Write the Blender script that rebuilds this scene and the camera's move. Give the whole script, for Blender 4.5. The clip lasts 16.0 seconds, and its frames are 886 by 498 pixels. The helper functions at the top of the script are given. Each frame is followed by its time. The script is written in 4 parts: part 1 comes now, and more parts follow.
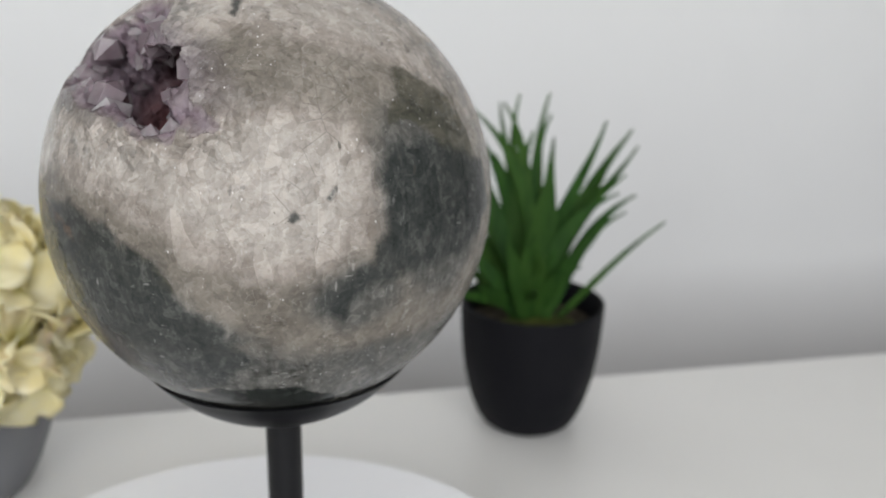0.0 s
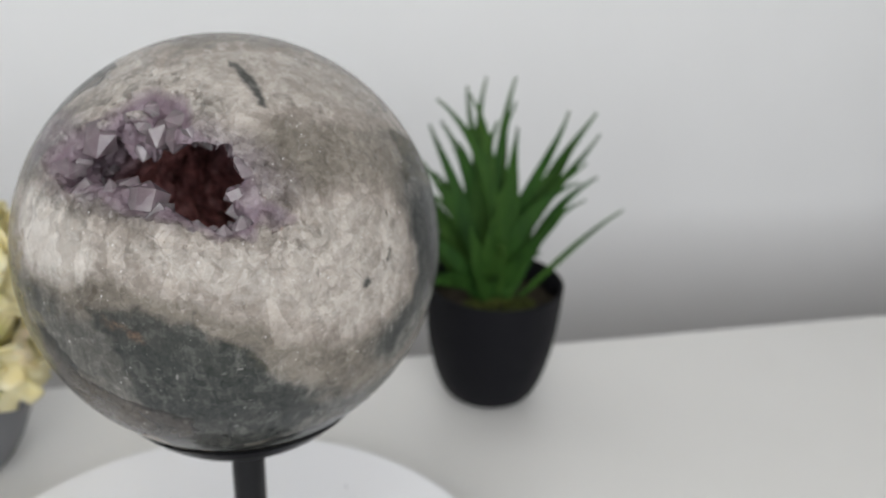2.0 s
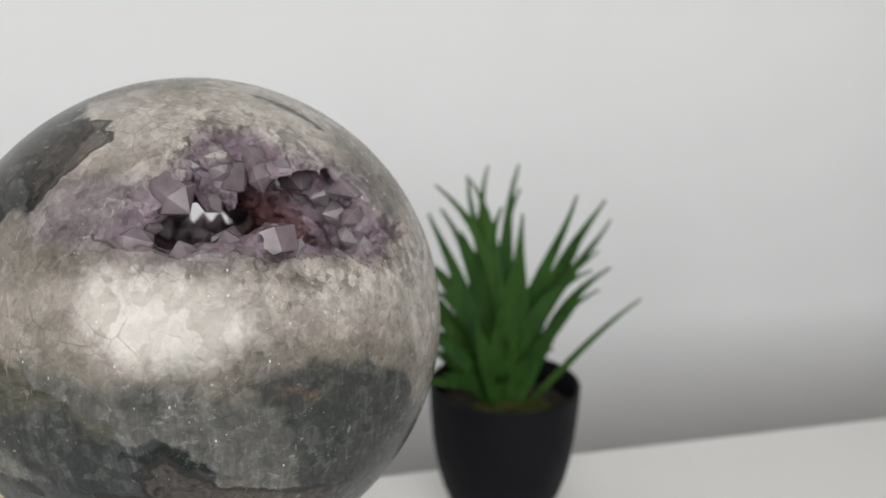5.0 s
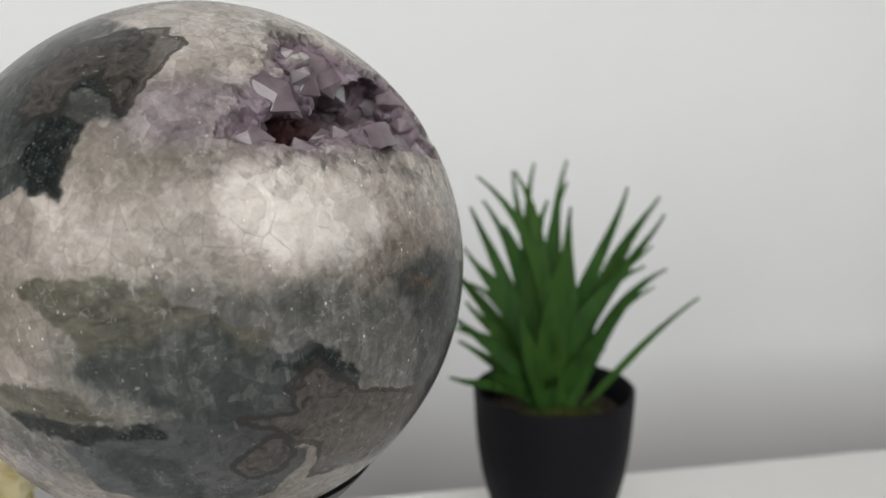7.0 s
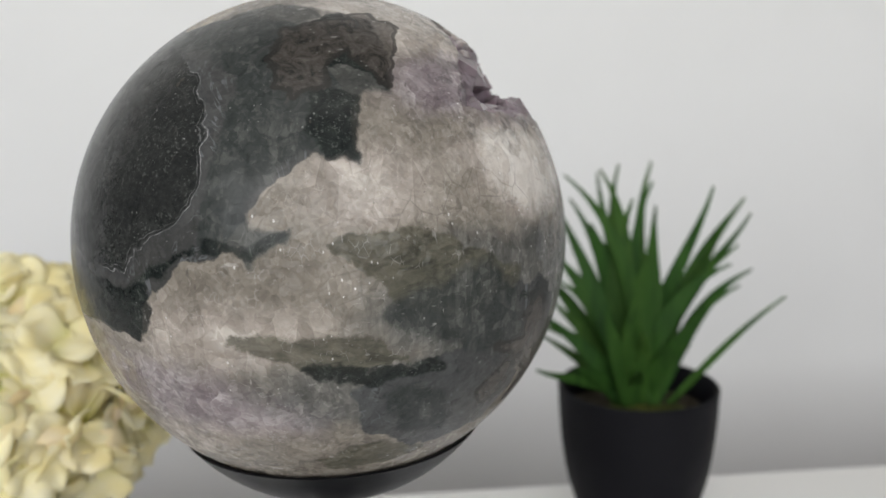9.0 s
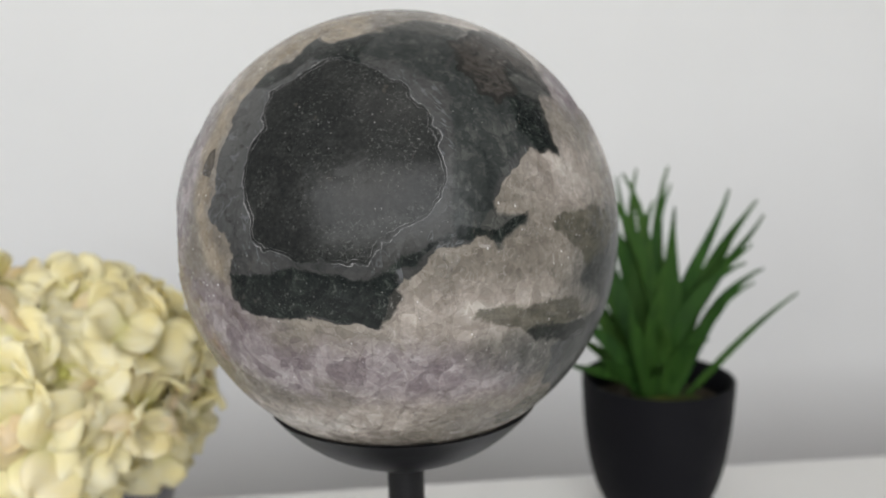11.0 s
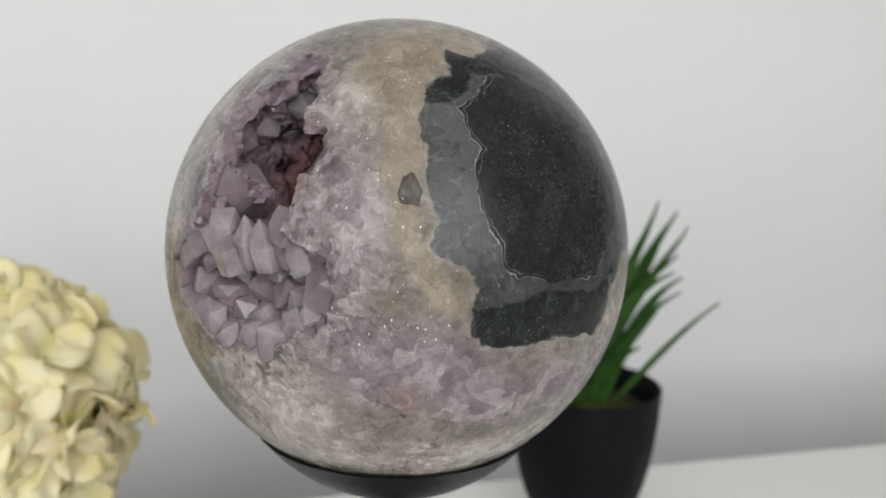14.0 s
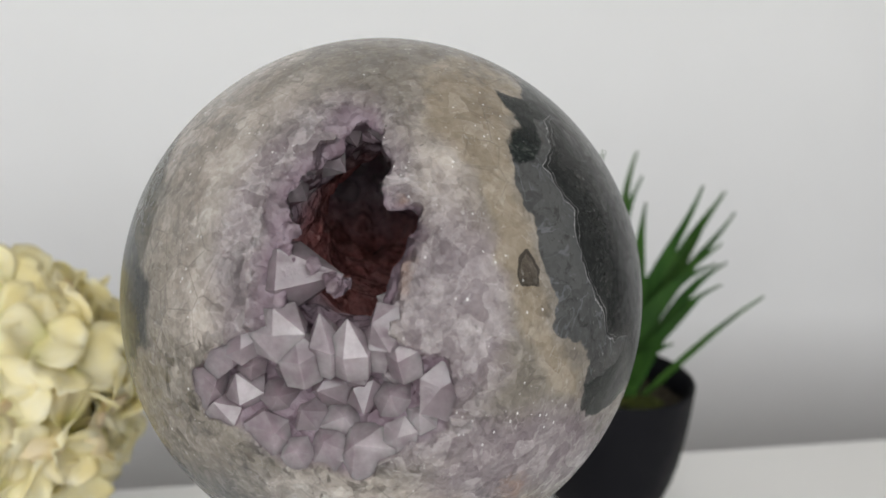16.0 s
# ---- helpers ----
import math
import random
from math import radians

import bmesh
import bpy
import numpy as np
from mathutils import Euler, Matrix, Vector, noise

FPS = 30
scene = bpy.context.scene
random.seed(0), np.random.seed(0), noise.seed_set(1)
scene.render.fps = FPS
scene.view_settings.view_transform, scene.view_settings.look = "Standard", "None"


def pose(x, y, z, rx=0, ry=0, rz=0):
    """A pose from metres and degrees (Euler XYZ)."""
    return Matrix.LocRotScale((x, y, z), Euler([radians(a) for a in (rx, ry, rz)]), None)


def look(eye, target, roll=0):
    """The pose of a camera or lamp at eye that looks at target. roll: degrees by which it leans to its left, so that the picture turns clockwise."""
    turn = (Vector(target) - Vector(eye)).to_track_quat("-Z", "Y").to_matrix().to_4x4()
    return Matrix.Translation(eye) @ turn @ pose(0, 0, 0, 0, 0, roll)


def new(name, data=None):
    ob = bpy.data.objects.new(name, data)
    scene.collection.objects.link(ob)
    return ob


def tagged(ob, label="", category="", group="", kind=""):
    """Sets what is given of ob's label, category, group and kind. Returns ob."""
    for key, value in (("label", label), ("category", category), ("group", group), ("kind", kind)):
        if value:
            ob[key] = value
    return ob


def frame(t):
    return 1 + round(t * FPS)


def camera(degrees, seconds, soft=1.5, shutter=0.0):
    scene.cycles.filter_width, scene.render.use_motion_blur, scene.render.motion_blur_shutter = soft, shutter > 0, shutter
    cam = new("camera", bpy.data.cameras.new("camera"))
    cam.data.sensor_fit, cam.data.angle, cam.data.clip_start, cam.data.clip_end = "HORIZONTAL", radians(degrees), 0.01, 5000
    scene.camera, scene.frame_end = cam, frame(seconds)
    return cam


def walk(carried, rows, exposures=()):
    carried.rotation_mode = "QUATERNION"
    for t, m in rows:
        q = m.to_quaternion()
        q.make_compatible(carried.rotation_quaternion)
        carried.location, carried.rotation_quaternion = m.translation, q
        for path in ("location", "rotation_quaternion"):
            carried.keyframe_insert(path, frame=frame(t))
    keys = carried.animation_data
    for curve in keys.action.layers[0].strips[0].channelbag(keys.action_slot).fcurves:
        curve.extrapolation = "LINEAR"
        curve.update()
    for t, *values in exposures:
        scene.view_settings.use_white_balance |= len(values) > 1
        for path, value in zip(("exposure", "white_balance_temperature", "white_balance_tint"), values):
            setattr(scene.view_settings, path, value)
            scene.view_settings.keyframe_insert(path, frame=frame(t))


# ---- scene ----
OMEGA = 14.968          # degrees a second that the turntable turns
ZC, R = 0.2032, 0.07     # height of the sphere's centre over the desk, its radius
PATH = [
    (0, (-0.0097, -0.2830, 0.2744), (0.0552, -0.0048, 0.1828), 1.43),
    (0.5, (-0.0096, -0.2907, 0.2960), (0.0553, -0.0166, 0.1928), 1.57),
    (1, (-0.0081, -0.2953, 0.3090), (0.0559, -0.0250, 0.1958), 1.72),
    (1.5, (-0.0031, -0.2947, 0.3207), (0.0623, -0.0275, 0.2010), 2.14),
    (2, (0.0000, -0.2849, 0.3272), (0.0685, -0.0196, 0.2050), 2.56),
    (2.5, (-0.0015, -0.2762, 0.3270), (0.0710, -0.0110, 0.2068), 3.34),
    (3, (-0.0026, -0.2641, 0.3233), (0.0731, 0.0029, 0.2092), 3.27),
    (5.5, (0.0144, -0.2516, 0.2833), (0.0804, 0.0315, 0.2092), -0.26),
    (6, (0.0189, -0.2444, 0.2728), (0.0803, 0.0409, 0.2030), -0.78),
    (6.5, (0.0217, -0.2450, 0.2658), (0.0771, 0.0423, 0.1995), -0.71),
    (7, (0.0240, -0.2448, 0.2570), (0.0729, 0.0445, 0.1946), -0.74),
    (7.5, (0.0227, -0.2457, 0.2497), (0.0655, 0.0454, 0.1909), -0.83),
    (8, (0.0198, -0.2519, 0.2463), (0.0553, 0.0406, 0.1898), -0.96),
    (8.5, (0.0144, -0.2526, 0.2454), (0.0458, 0.0405, 0.1896), -0.94),
    (9, (0.0112, -0.2593, 0.2477), (0.0375, 0.0343, 0.1922), -1.11),
    (9.5, (0.0069, -0.2659, 0.2476), (0.0298, 0.0283, 0.1934), -1.57),
    (10, (-0.0014, -0.2703, 0.2498), (0.0213, 0.0237, 0.1943), -1.45),
    (12.5, (-0.0296, -0.2975, 0.2449), (0.0274, -0.0066, 0.1987), -0.45),
    (13, (-0.0372, -0.2897, 0.2451), (0.0302, -0.0009, 0.1995), -0.15),
    (13.5, (-0.0499, -0.2803, 0.2487), (0.0244, 0.0061, 0.1994), 0.85),
    (14, (-0.0586, -0.2647, 0.2546), (0.0195, 0.0197, 0.1993), 1.59),
    (14.5, (-0.0544, -0.2513, 0.2633), (0.0212, 0.0322, 0.2007), 2.21),
    (15, (-0.0469, -0.2421, 0.2730), (0.0237, 0.0406, 0.2016), 2.57),
    (15.5, (-0.0383, -0.2385, 0.2820), (0.0257, 0.0436, 0.2027), 2.71),
    (16, (-0.0326, -0.2312, 0.2857), (0.0263, 0.0505, 0.2012), 2.44),
]

cam = camera(53.36, 16.0, 1.5)
cam.data.dof.use_dof = True
cam.data.dof.focus_distance = 0.205
cam.data.dof.aperture_fstop = 13.0
walk(cam, [(t, look(e, g, a)) for t, e, g, a in PATH], [(0, -0.06, 6500, 10), (3.0, -0.06, 6500, 10), (5.5, -0.06, 6620, 10), (16.0, -0.06, 6620, 10)])

# ---------------------------------------------------------------- light
world = bpy.data.worlds.new("sky")
scene.world = world
world.use_nodes = True
wn = world.node_tree.nodes
sky = wn.new("ShaderNodeTexSky")
sky.sky_type, sky.sun_disc = "NISHITA", False
sky.sun_elevation, sky.sun_rotation = radians(38), radians(200)
world.node_tree.links.new(sky.outputs[0], wn["Background"].inputs[0])
wn["Background"].inputs[1].default_value = 0.1


def area_lamp(name, m, sx, sy, watts, colour):
    d = bpy.data.lights.new(name, "AREA")
    d.shape, d.size, d.size_y, d.energy, d.color = "RECTANGLE", sx, sy, watts, colour
    ob = new(name, d)
    ob.matrix_world = m
    return ob


WIN = (-0.35, -1.98, 1.05)      # middle of the window behind the camera
area_lamp("window_light", look(WIN, (-0.25, 0.3, 0.1)), 3.0, 1.4, 58, (0.985, 1.0, 1.0))
# fill lamp added overhead, with no fixture of its own
area_lamp("ceiling_panel_light", look((0.0, -0.55, 1.70), (0.0, -0.5, 0.0)), 0.9, 0.6, 2.5, (1.0, 0.98, 0.95))


# ---------------------------------------------------------------- materials
class Mat:
    """A node material with short ways to add nodes."""

    def __init__(self, name, rough=0.5, metal=0.0, spec=0.5):
        self.m = bpy.data.materials.new(name)
        self.m.use_nodes = True
        self.n, self.l = self.m.node_tree.nodes, self.m.node_tree.links
        self.b = self.n["Principled BSDF"]
        self.b.inputs["Roughness"].default_value = rough
        self.b.inputs["Metallic"].default_value = metal
        self.b.inputs["Specular IOR Level"].default_value = spec
        self.co = self.n.new("ShaderNodeTexCoord").outputs["Object"]

    def put(self, key, v):
        sock = self.b.inputs[key]
        if hasattr(v, "is_output"):
            self.l.new(v, sock)
        else:
            sock.default_value = v

    def noise(self, scale, detail=4.0, rough=0.6, co=None, dist=0.0):
        x = self.n.new("ShaderNodeTexNoise")
        x.inputs["Scale"].default_value, x.inputs["Detail"].default_value = scale, detail
        x.inputs["Roughness"].default_value, x.inputs["Distortion"].default_value = rough, dist
        self.l.new(co or self.co, x.inputs["Vector"])
        return x.outputs["Fac"]

    def cells(self, scale, feature="F1", out="Distance", co=None, rnd=1.0):
        x = self.n.new("ShaderNodeTexVoronoi")
        x.feature = feature
        x.inputs["Scale"].default_value, x.inputs["Randomness"].default_value = scale, rnd
        self.l.new(co or self.co, x.inputs["Vector"])
        return x.outputs[out]

    def attr(self, name):
        x = self.n.new("ShaderNodeAttribute")
        x.attribute_name = name
        y = self.n.new("ShaderNodeSeparateColor")
        self.l.new(x.outputs["Color"], y.inputs[0])
        return (*y.outputs, x.outputs["Alpha"])

    def rnd(self):
        return self.n.new("ShaderNodeObjectInfo").outputs["Random"]

    def ramp(self, fac, *stops, smooth=False):
        x = self.n.new("ShaderNodeValToRGB")
        e = x.color_ramp.elements
        while len(e) < len(stops):
            e.new(0.5)
        for el, (p, c) in zip(e, stops):
            el.position = p
            el.color = (c, c, c, 1) if isinstance(c, (int, float)) else (*c, 1)
        if smooth:
            x.color_ramp.interpolation = "EASE"
        self.l.new(fac, x.inputs[0])
        return x.outputs[0]

    def mix(self, fac, a, b, kind="MIX"):
        x = self.n.new("ShaderNodeMix")
        x.data_type, x.blend_type = "RGBA", kind
        for sock, v in ((x.inputs[0], fac), (x.inputs[6], a), (x.inputs[7], b)):
            if hasattr(v, "is_output"):
                self.l.new(v, sock)
            elif isinstance(v, (int, float)):
                sock.default_value = v if sock == x.inputs[0] else (v, v, v, 1)
            else:
                sock.default_value = (*v, 1)
        return x.outputs[2]

    def math(self, op, a, b=0.0, c=0.0):
        x = self.n.new("ShaderNodeMath")
        x.operation = op
        for sock, v in zip(x.inputs, (a, b, c)):
            if hasattr(v, "is_output"):
                self.l.new(v, sock)
            else:
                sock.default_value = v
        return x.outputs[0]

    def step(self, x, lo, hi):
        n = self.n.new("ShaderNodeMapRange")
        n.interpolation_type = "SMOOTHSTEP"
        self.l.new(x, n.inputs[0])
        n.inputs[1].default_value, n.inputs[2].default_value = lo, hi
        return n.outputs[0]

    def scaled(self, sx, sy, sz):
        n = self.n.new("ShaderNodeMapping")
        n.inputs["Scale"].default_value = (sx, sy, sz)
        self.l.new(self.co, n.inputs[0])
        return n.outputs[0]

    def bump(self, h, strength=0.3, dist=0.001):
        x = self.n.new("ShaderNodeBump")
        x.inputs["Strength"].default_value, x.inputs["Distance"].default_value = strength, dist
        self.l.new(h, x.inputs["Height"])
        self.l.new(x.outputs[0], self.b.inputs["Normal"])


def painted(name, colour, rough, grain=60, bump=0.1, spread=0.06, spec=0.5):
    """A plain painted or moulded surface with faint blotches and grain."""
    k = Mat(name, rough, spec=spec)
    lo = tuple(c * (1 - spread) for c in colour)
    hi = tuple(min(1, c * (1 + spread * 0.6)) for c in colour)
    k.put("Base Color", k.ramp(k.noise(6, 5), (0.3, lo), (0.7, hi)))
    k.put("Roughness", k.ramp(k.noise(grain * 0.3, 3), (0.3, rough * 0.85), (0.7, min(1, rough * 1.12))))
    k.bump(k.noise(grain * 8, 3), bump, 0.0004)
    return k.m


M_WALL = painted("wall_paint", (0.80, 0.80, 0.80), 0.85, 40, 0.15, 0.02)
M_CEIL = painted("ceiling_paint", (0.45, 0.45, 0.45), 0.9)
M_SIDE = painted("side_wall_paint", (0.15, 0.15, 0.155), 0.85)
M_FLOOR = painted("floor_laminate", (0.12, 0.095, 0.075), 0.5)
M_DESK = painted("desk_white_laminate", (0.80, 0.79, 0.765), 0.38, 90, 0.05, 0.02)
M_LEG = painted("desk_leg_metal", (0.7, 0.7, 0.7), 0.4)
M_DISC = painted("turntable_white_plastic", (0.86, 0.86, 0.88), 0.45, 120, 0.03, 0.015)
M_BLACK = painted("black_powder_coat", (0.005, 0.005, 0.006), 0.45, 200, 0.08, 0.15, 0.25)
M_POT = painted("black_matte_plastic", (0.006, 0.006, 0.008), 0.6, 160, 0.06, 0.12, 0.12)
M_GREY = painted("grey_glazed_pot", (0.19, 0.19, 0.205), 0.55, 90, 0.1, 0.08)
M_FRAME = painted("window_frame_paint", (0.8, 0.8, 0.8), 0.4)


# ---------------------------------------------------------------- mesh helpers
def part(name, bm, material, parent=None, label="", smooth=35):
    """Links a bmesh as one mesh object under a thing or a part."""
    me = bpy.data.meshes.new(name)
    bm.to_mesh(me)
    bm.free()
    me.materials.append(material)
    if smooth:
        me.polygons.foreach_set("use_smooth", [True] * len(me.polygons))
        me.set_sharp_from_angle(angle=radians(smooth))
    ob = new(name, me)
    if parent:
        ob.parent = parent
    return tagged(ob, label)


def empty(name, m, label, category, group="", kind=""):
    ob = new(name)
    ob.empty_display_size = 0.02
    ob.matrix_world = m
    return tagged(ob, label, category, group, kind)


def lathe(profile, seg=96):
    """A turned body from (radius, height) pairs; a radius of 0 closes it."""
    bm = bmesh.new()
    rings = []
    for r, z in profile:
        if r < 1e-6:
            rings.append([bm.verts.new((0, 0, z))])
        else:
            rings.append([bm.verts.new((r * math.cos(2 * math.pi * i / seg), r * math.sin(2 * math.pi * i / seg), z)) for i in range(seg)])
    for a, b in zip(rings, rings[1:]):
        for i in range(seg):
            j = (i + 1) % seg
            q = [a[i % len(a)], a[j % len(a)], b[j % len(b)], b[i % len(b)]]
            q = list(dict.fromkeys(q))
            if len(q) > 2:
                bm.faces.new(q)
    bmesh.ops.recalc_face_normals(bm, faces=bm.faces)
    return bm


def box(x0, x1, y0, y1, z0, z1, bevel=0.0):
    bm = bmesh.new()
    bmesh.ops.create_cube(bm, size=1)
    for v in bm.verts:
        v.co = (x0 if v.co.x < 0 else x1, y0 if v.co.y < 0 else y1, z0 if v.co.z < 0 else z1)
    if bevel:
        bmesh.ops.bevel(bm, geom=bm.edges[:], offset=bevel, segments=3, affect="EDGES", profile=0.5)
    return bm


# ---------------------------------------------------------------- the room
X0, X1, Y0, Y1, ZF, ZT = -2.0, 2.0, -2.0, 0.65, -0.74, 1.86


def structure(name, bm, material, label):
    return tagged(part(name, bm, material, None, label, 0), "", name.split("_")[0], "", "structure")


structure("floor", box(X0 - .1, X1 + .1, Y0 - .1, Y1 + .1, ZF - .1, ZF), M_FLOOR, "brown laminate floor of the room")
structure("ceiling", box(X0 - .1, X1 + .1, Y0 - .1, Y1 + .1, ZT, ZT + .1), M_CEIL, "plain white painted ceiling")
structure("wall_north", box(X0 - .1, X1 + .1, Y1, Y1 + .1, ZF, ZT), M_WALL, "smooth white painted wall behind the desk")
structure("wall_east", box(X1, X1 + .1, Y0, Y1, ZF, ZT), M_SIDE, "plain grey painted side wall")
structure("wall_west", box(X0 - .1, X0, Y0, Y1, ZF, ZT), M_SIDE, "plain grey painted side wall")


def window_wall():
    """The wall behind the camera, with the opening of the window."""
    wx0, wx1, wz0, wz1 = WIN[0] - 1.55, WIN[0] + 1.55, WIN[2] - .75, WIN[2] + .75
    bm = bmesh.new()
    for a in ((X0 - .1, wx0, ZF, ZT), (wx1, X1 + .1, ZF, ZT), (wx0, wx1, ZF, wz0), (wx0, wx1, wz1, ZT)):
        b = box(a[0], a[1], Y0 - .1, Y0, a[2], a[3])
        me = bpy.data.meshes.new("tmp")
        b.to_mesh(me)
        b.free()
        bm.from_mesh(me)
        bpy.data.meshes.remove(me)
    structure("wall_south", bm, M_SIDE, "grey painted wall with a window opening")
    w = empty("window_1", pose(WIN[0], Y0 - .05, WIN[2]), "white framed window letting in daylight", "window", "", "structure")
    for x0, x1, z0, z1 in ((-1.55, -1.49, -.75, .75), (1.49, 1.55, -.75, .75), (-1.49, 1.49, -.75, -.69), (-1.49, 1.49, .69, .75)):
        part("window_frame", box(x0, x1, -.03, .03, z0, z1, .004), M_FRAME, w)


window_wall()


# ---------------------------------------------------------------- desk
def desk():
    d = empty("desk", pose(0, 0, 0), "white laminate desk with its back edge clear of the wall", "desk")
    part("tabletop", box(-0.75, 0.95, -0.62, 0.2463, -0.03, 0, 0.0015), M_DESK, d)
    for x in (-0.7, 0.9):
        for y in (-0.57, 0.19):
            part("leg", box(x - .02, x + .02, y - .02, y + .02, ZF, -0.03, .003), M_LEG, d)
    return d


desk()


# ---------------------------------------------------------------- turntable and stand
ZD = 0.030


def turntable():
    t = empty("turntable", pose(-0.0165, 0, 0), "round white plastic motor turntable standing on the desk", "turntable")
    part("base", lathe([(0, 0.0), (0.098, 0.0), (0.101, 0.002), (0.103, 0.018), (0.1, 0.0195), (0, 0.0195)]), M_DISC, t)
    p = part("platter", lathe([(0, 0.0), (0.127, 0.0), (0.1315, 0.0012), (0.133, 0.004), (0.1325, 0.0075), (0.1305, 0.009), (0.06, 0.0093), (0, 0.0093)], 160), M_DISC, t, "glossy white round platter")
    p.location.z = ZD - 0.0093
    for a, r, q in ((20, .1, .0006), (75, .085, .0005), (130, .11, .0006), (250, .095, .0005)):
        dust = bmesh.new()
        bmesh.ops.create_icosphere(dust, subdivisions=1, radius=q, matrix=pose(r * math.cos(radians(a)), r * math.sin(radians(a)), .0095))
        part("dust_speck", dust, M_GREY, p, "tiny grey dust speck")
    return t, p


TURNTABLE, PLATTER = turntable()


def stand():
    """Black metal stand: round foot, pole and a shallow cup under the sphere."""
    s = empty("sphere_stand", pose(0, 0, ZD), "black powder-coated metal sphere stand on the turntable", "stand")
    part("foot", lathe([(0, 0), (0.042, 0), (0.0435, 0.0012), (0.0435, 0.003), (0.042, 0.0045), (0.008, 0.0055), (0, 0.0055)]), M_BLACK, s)
    part("pole", lathe([(0, 0.005), (0.0062, 0.005), (0.0062, 0.098), (0, 0.098)], 48), M_BLACK, s)
    zc = ZC - ZD
    prof = [(0, zc - 0.0778)]
    for i in range(1, 21):
        r = 0.0440 * i / 20
        prof.append((r, zc - 0.0778 + 0.0553 - math.sqrt(0.0553 ** 2 - r * r)))
    rim = prof[-1]
    prof += [(rim[0] + .0003, rim[1] + .0003), (rim[0] - .0004, rim[1] + .0006), (rim[0] - .0010, rim[1] - .0001)]
    rr = R + 0.0003
    for i in range(18, -1, -1):
        r = 0.0420 * i / 18
        prof.append((r, zc - math.sqrt(rr * rr - r * r)))
    part("cup", lathe(prof), M_BLACK, s, "shallow black dish with a turned lip")
    return s


STAND = stand()
# ---------------------------------------------------------------- the stone sphere
def lattice(p, seed):
    """A repeatable random number in 0..1 for whole-number points."""
    k = p.astype(np.int64)
    h = (k[..., 0] * 73856093) ^ (k[..., 1] * 19349663) ^ (k[..., 2] * 83492791) ^ (seed * 2654435761)
    h = (h ^ (h >> 13)) * 1274126177 & 0xFFFFFFFF
    return ((h ^ (h >> 16)) & 0xFFFF) / 65535.0


def vnoise(p, seed=0):
    """Smooth value noise in -1..1 at the points p."""
    i = np.floor(p)
    f = p - i
    f = f * f * (3 - 2 * f)
    out = 0
    for dx in (0, 1):
        for dy in (0, 1):
            for dz in (0, 1):
                w = (f[..., 0] if dx else 1 - f[..., 0]) * (f[..., 1] if dy else 1 - f[..., 1]) * (f[..., 2] if dz else 1 - f[..., 2])
                out = out + w * lattice(i + np.array((dx, dy, dz)), seed)
    return out * 2 - 1


def facets(p, seed=0):
    """Distance to the nearest scattered point: the points of a druse."""
    i = np.floor(p)
    best = np.full(p.shape[:-1], 9.0)
    for dx in (-1, 0, 1):
        for dy in (-1, 0, 1):
            for dz in (-1, 0, 1):
                c = i + np.array((dx, dy, dz))
                q = c + np.stack([lattice(c, seed + s) for s in (1, 2, 3)], -1)
                d = np.abs(p - q)
                best = np.minimum(best, 0.55 * d.max(-1) + 0.45 * np.sqrt((d * d).sum(-1)))
    return best


def ball_dir(az, lat):
    a, b = radians(az), radians(lat)
    return np.array((math.cos(b) * math.cos(a), math.cos(b) * math.sin(a), math.sin(b)))


def outline(u, pts):
    """How far the directions u lie inside (+) or outside (-) of an outline on the ball, in radii; pts are (azimuth, latitude)."""
    v = np.array([ball_dir(a, b) for a, b in pts])
    c = v.sum(0)
    c /= np.linalg.norm(c)
    e = np.cross((0.0, 0.0, 1.0), c)
    e /= np.linalg.norm(e)
    n = np.cross(c, e)

    def flat(w):
        x, y, z = w @ e, w @ n, np.clip(w @ c, -1, 1)
        k = np.arccos(z) / np.maximum(np.sqrt(x * x + y * y), 1e-6)
        return x * k, y * k

    px, py = flat(u)
    qx, qy = flat(v)
    best = np.full(len(u), 9.0)
    inside = np.zeros(len(u), bool)
    for i in range(len(v)):
        ax, ay, bx, by = qx[i - 1], qy[i - 1], qx[i], qy[i]
        dx, dy = bx - ax, by - ay
        t = np.clip(((px - ax) * dx + (py - ay) * dy) / (dx * dx + dy * dy + 1e-12), 0, 1)
        best = np.minimum(best, (px - ax - t * dx) ** 2 + (py - ay - t * dy) ** 2)
        if ay != by:
            inside ^= ((ay > py) != (by > py)) & (px < dx * (py - ay) / dy + ax)
    return np.where(inside, 1.0, -1.0) * np.sqrt(best)


LONG_MOUTH = ((-156, 42), (-153, 47), (-149, 54), (-142, 51), (-138, 47), (-130, 45), (-129, 40), (-120, 37), (-117, 32), (-112, 27), (-122, 26), (-128, 27), (-133, 30), (-138, 33), (-145, 35), (-152, 34), (-157, 37))
SIDE_MOUTH = ((-173, 37), (-170, 43), (-164, 53), (-147, 53), (-140, 42), (-146, 34), (-166, 32))
LONG_SHELF = ((171, 33), (178, 42), (-168, 55), (-159, 62), (-140, 61), (-126, 50), (-111, 38), (-103, 27), (-112, 21), (-127, 24), (-147, 27), (-160, 28), (-175, 31))
TALL_MOUTH = ((2, 47), (8, 48), (14, 52), (21, 51), (23, 41), (24, 35), (28, 34), (26, 27), (27, 22), (24, 17), (24, 11), (12, 10), (3, 9), (2, 12), (8, 15), (13, 21), (7, 27), (3, 32), (5, 38))
TALL_SHELF = ((-4, 13), (-5, 29), (-3, 42), (6, 56), (22, 56), (26, 36), (30, 29), (26, 10), (5, 8))
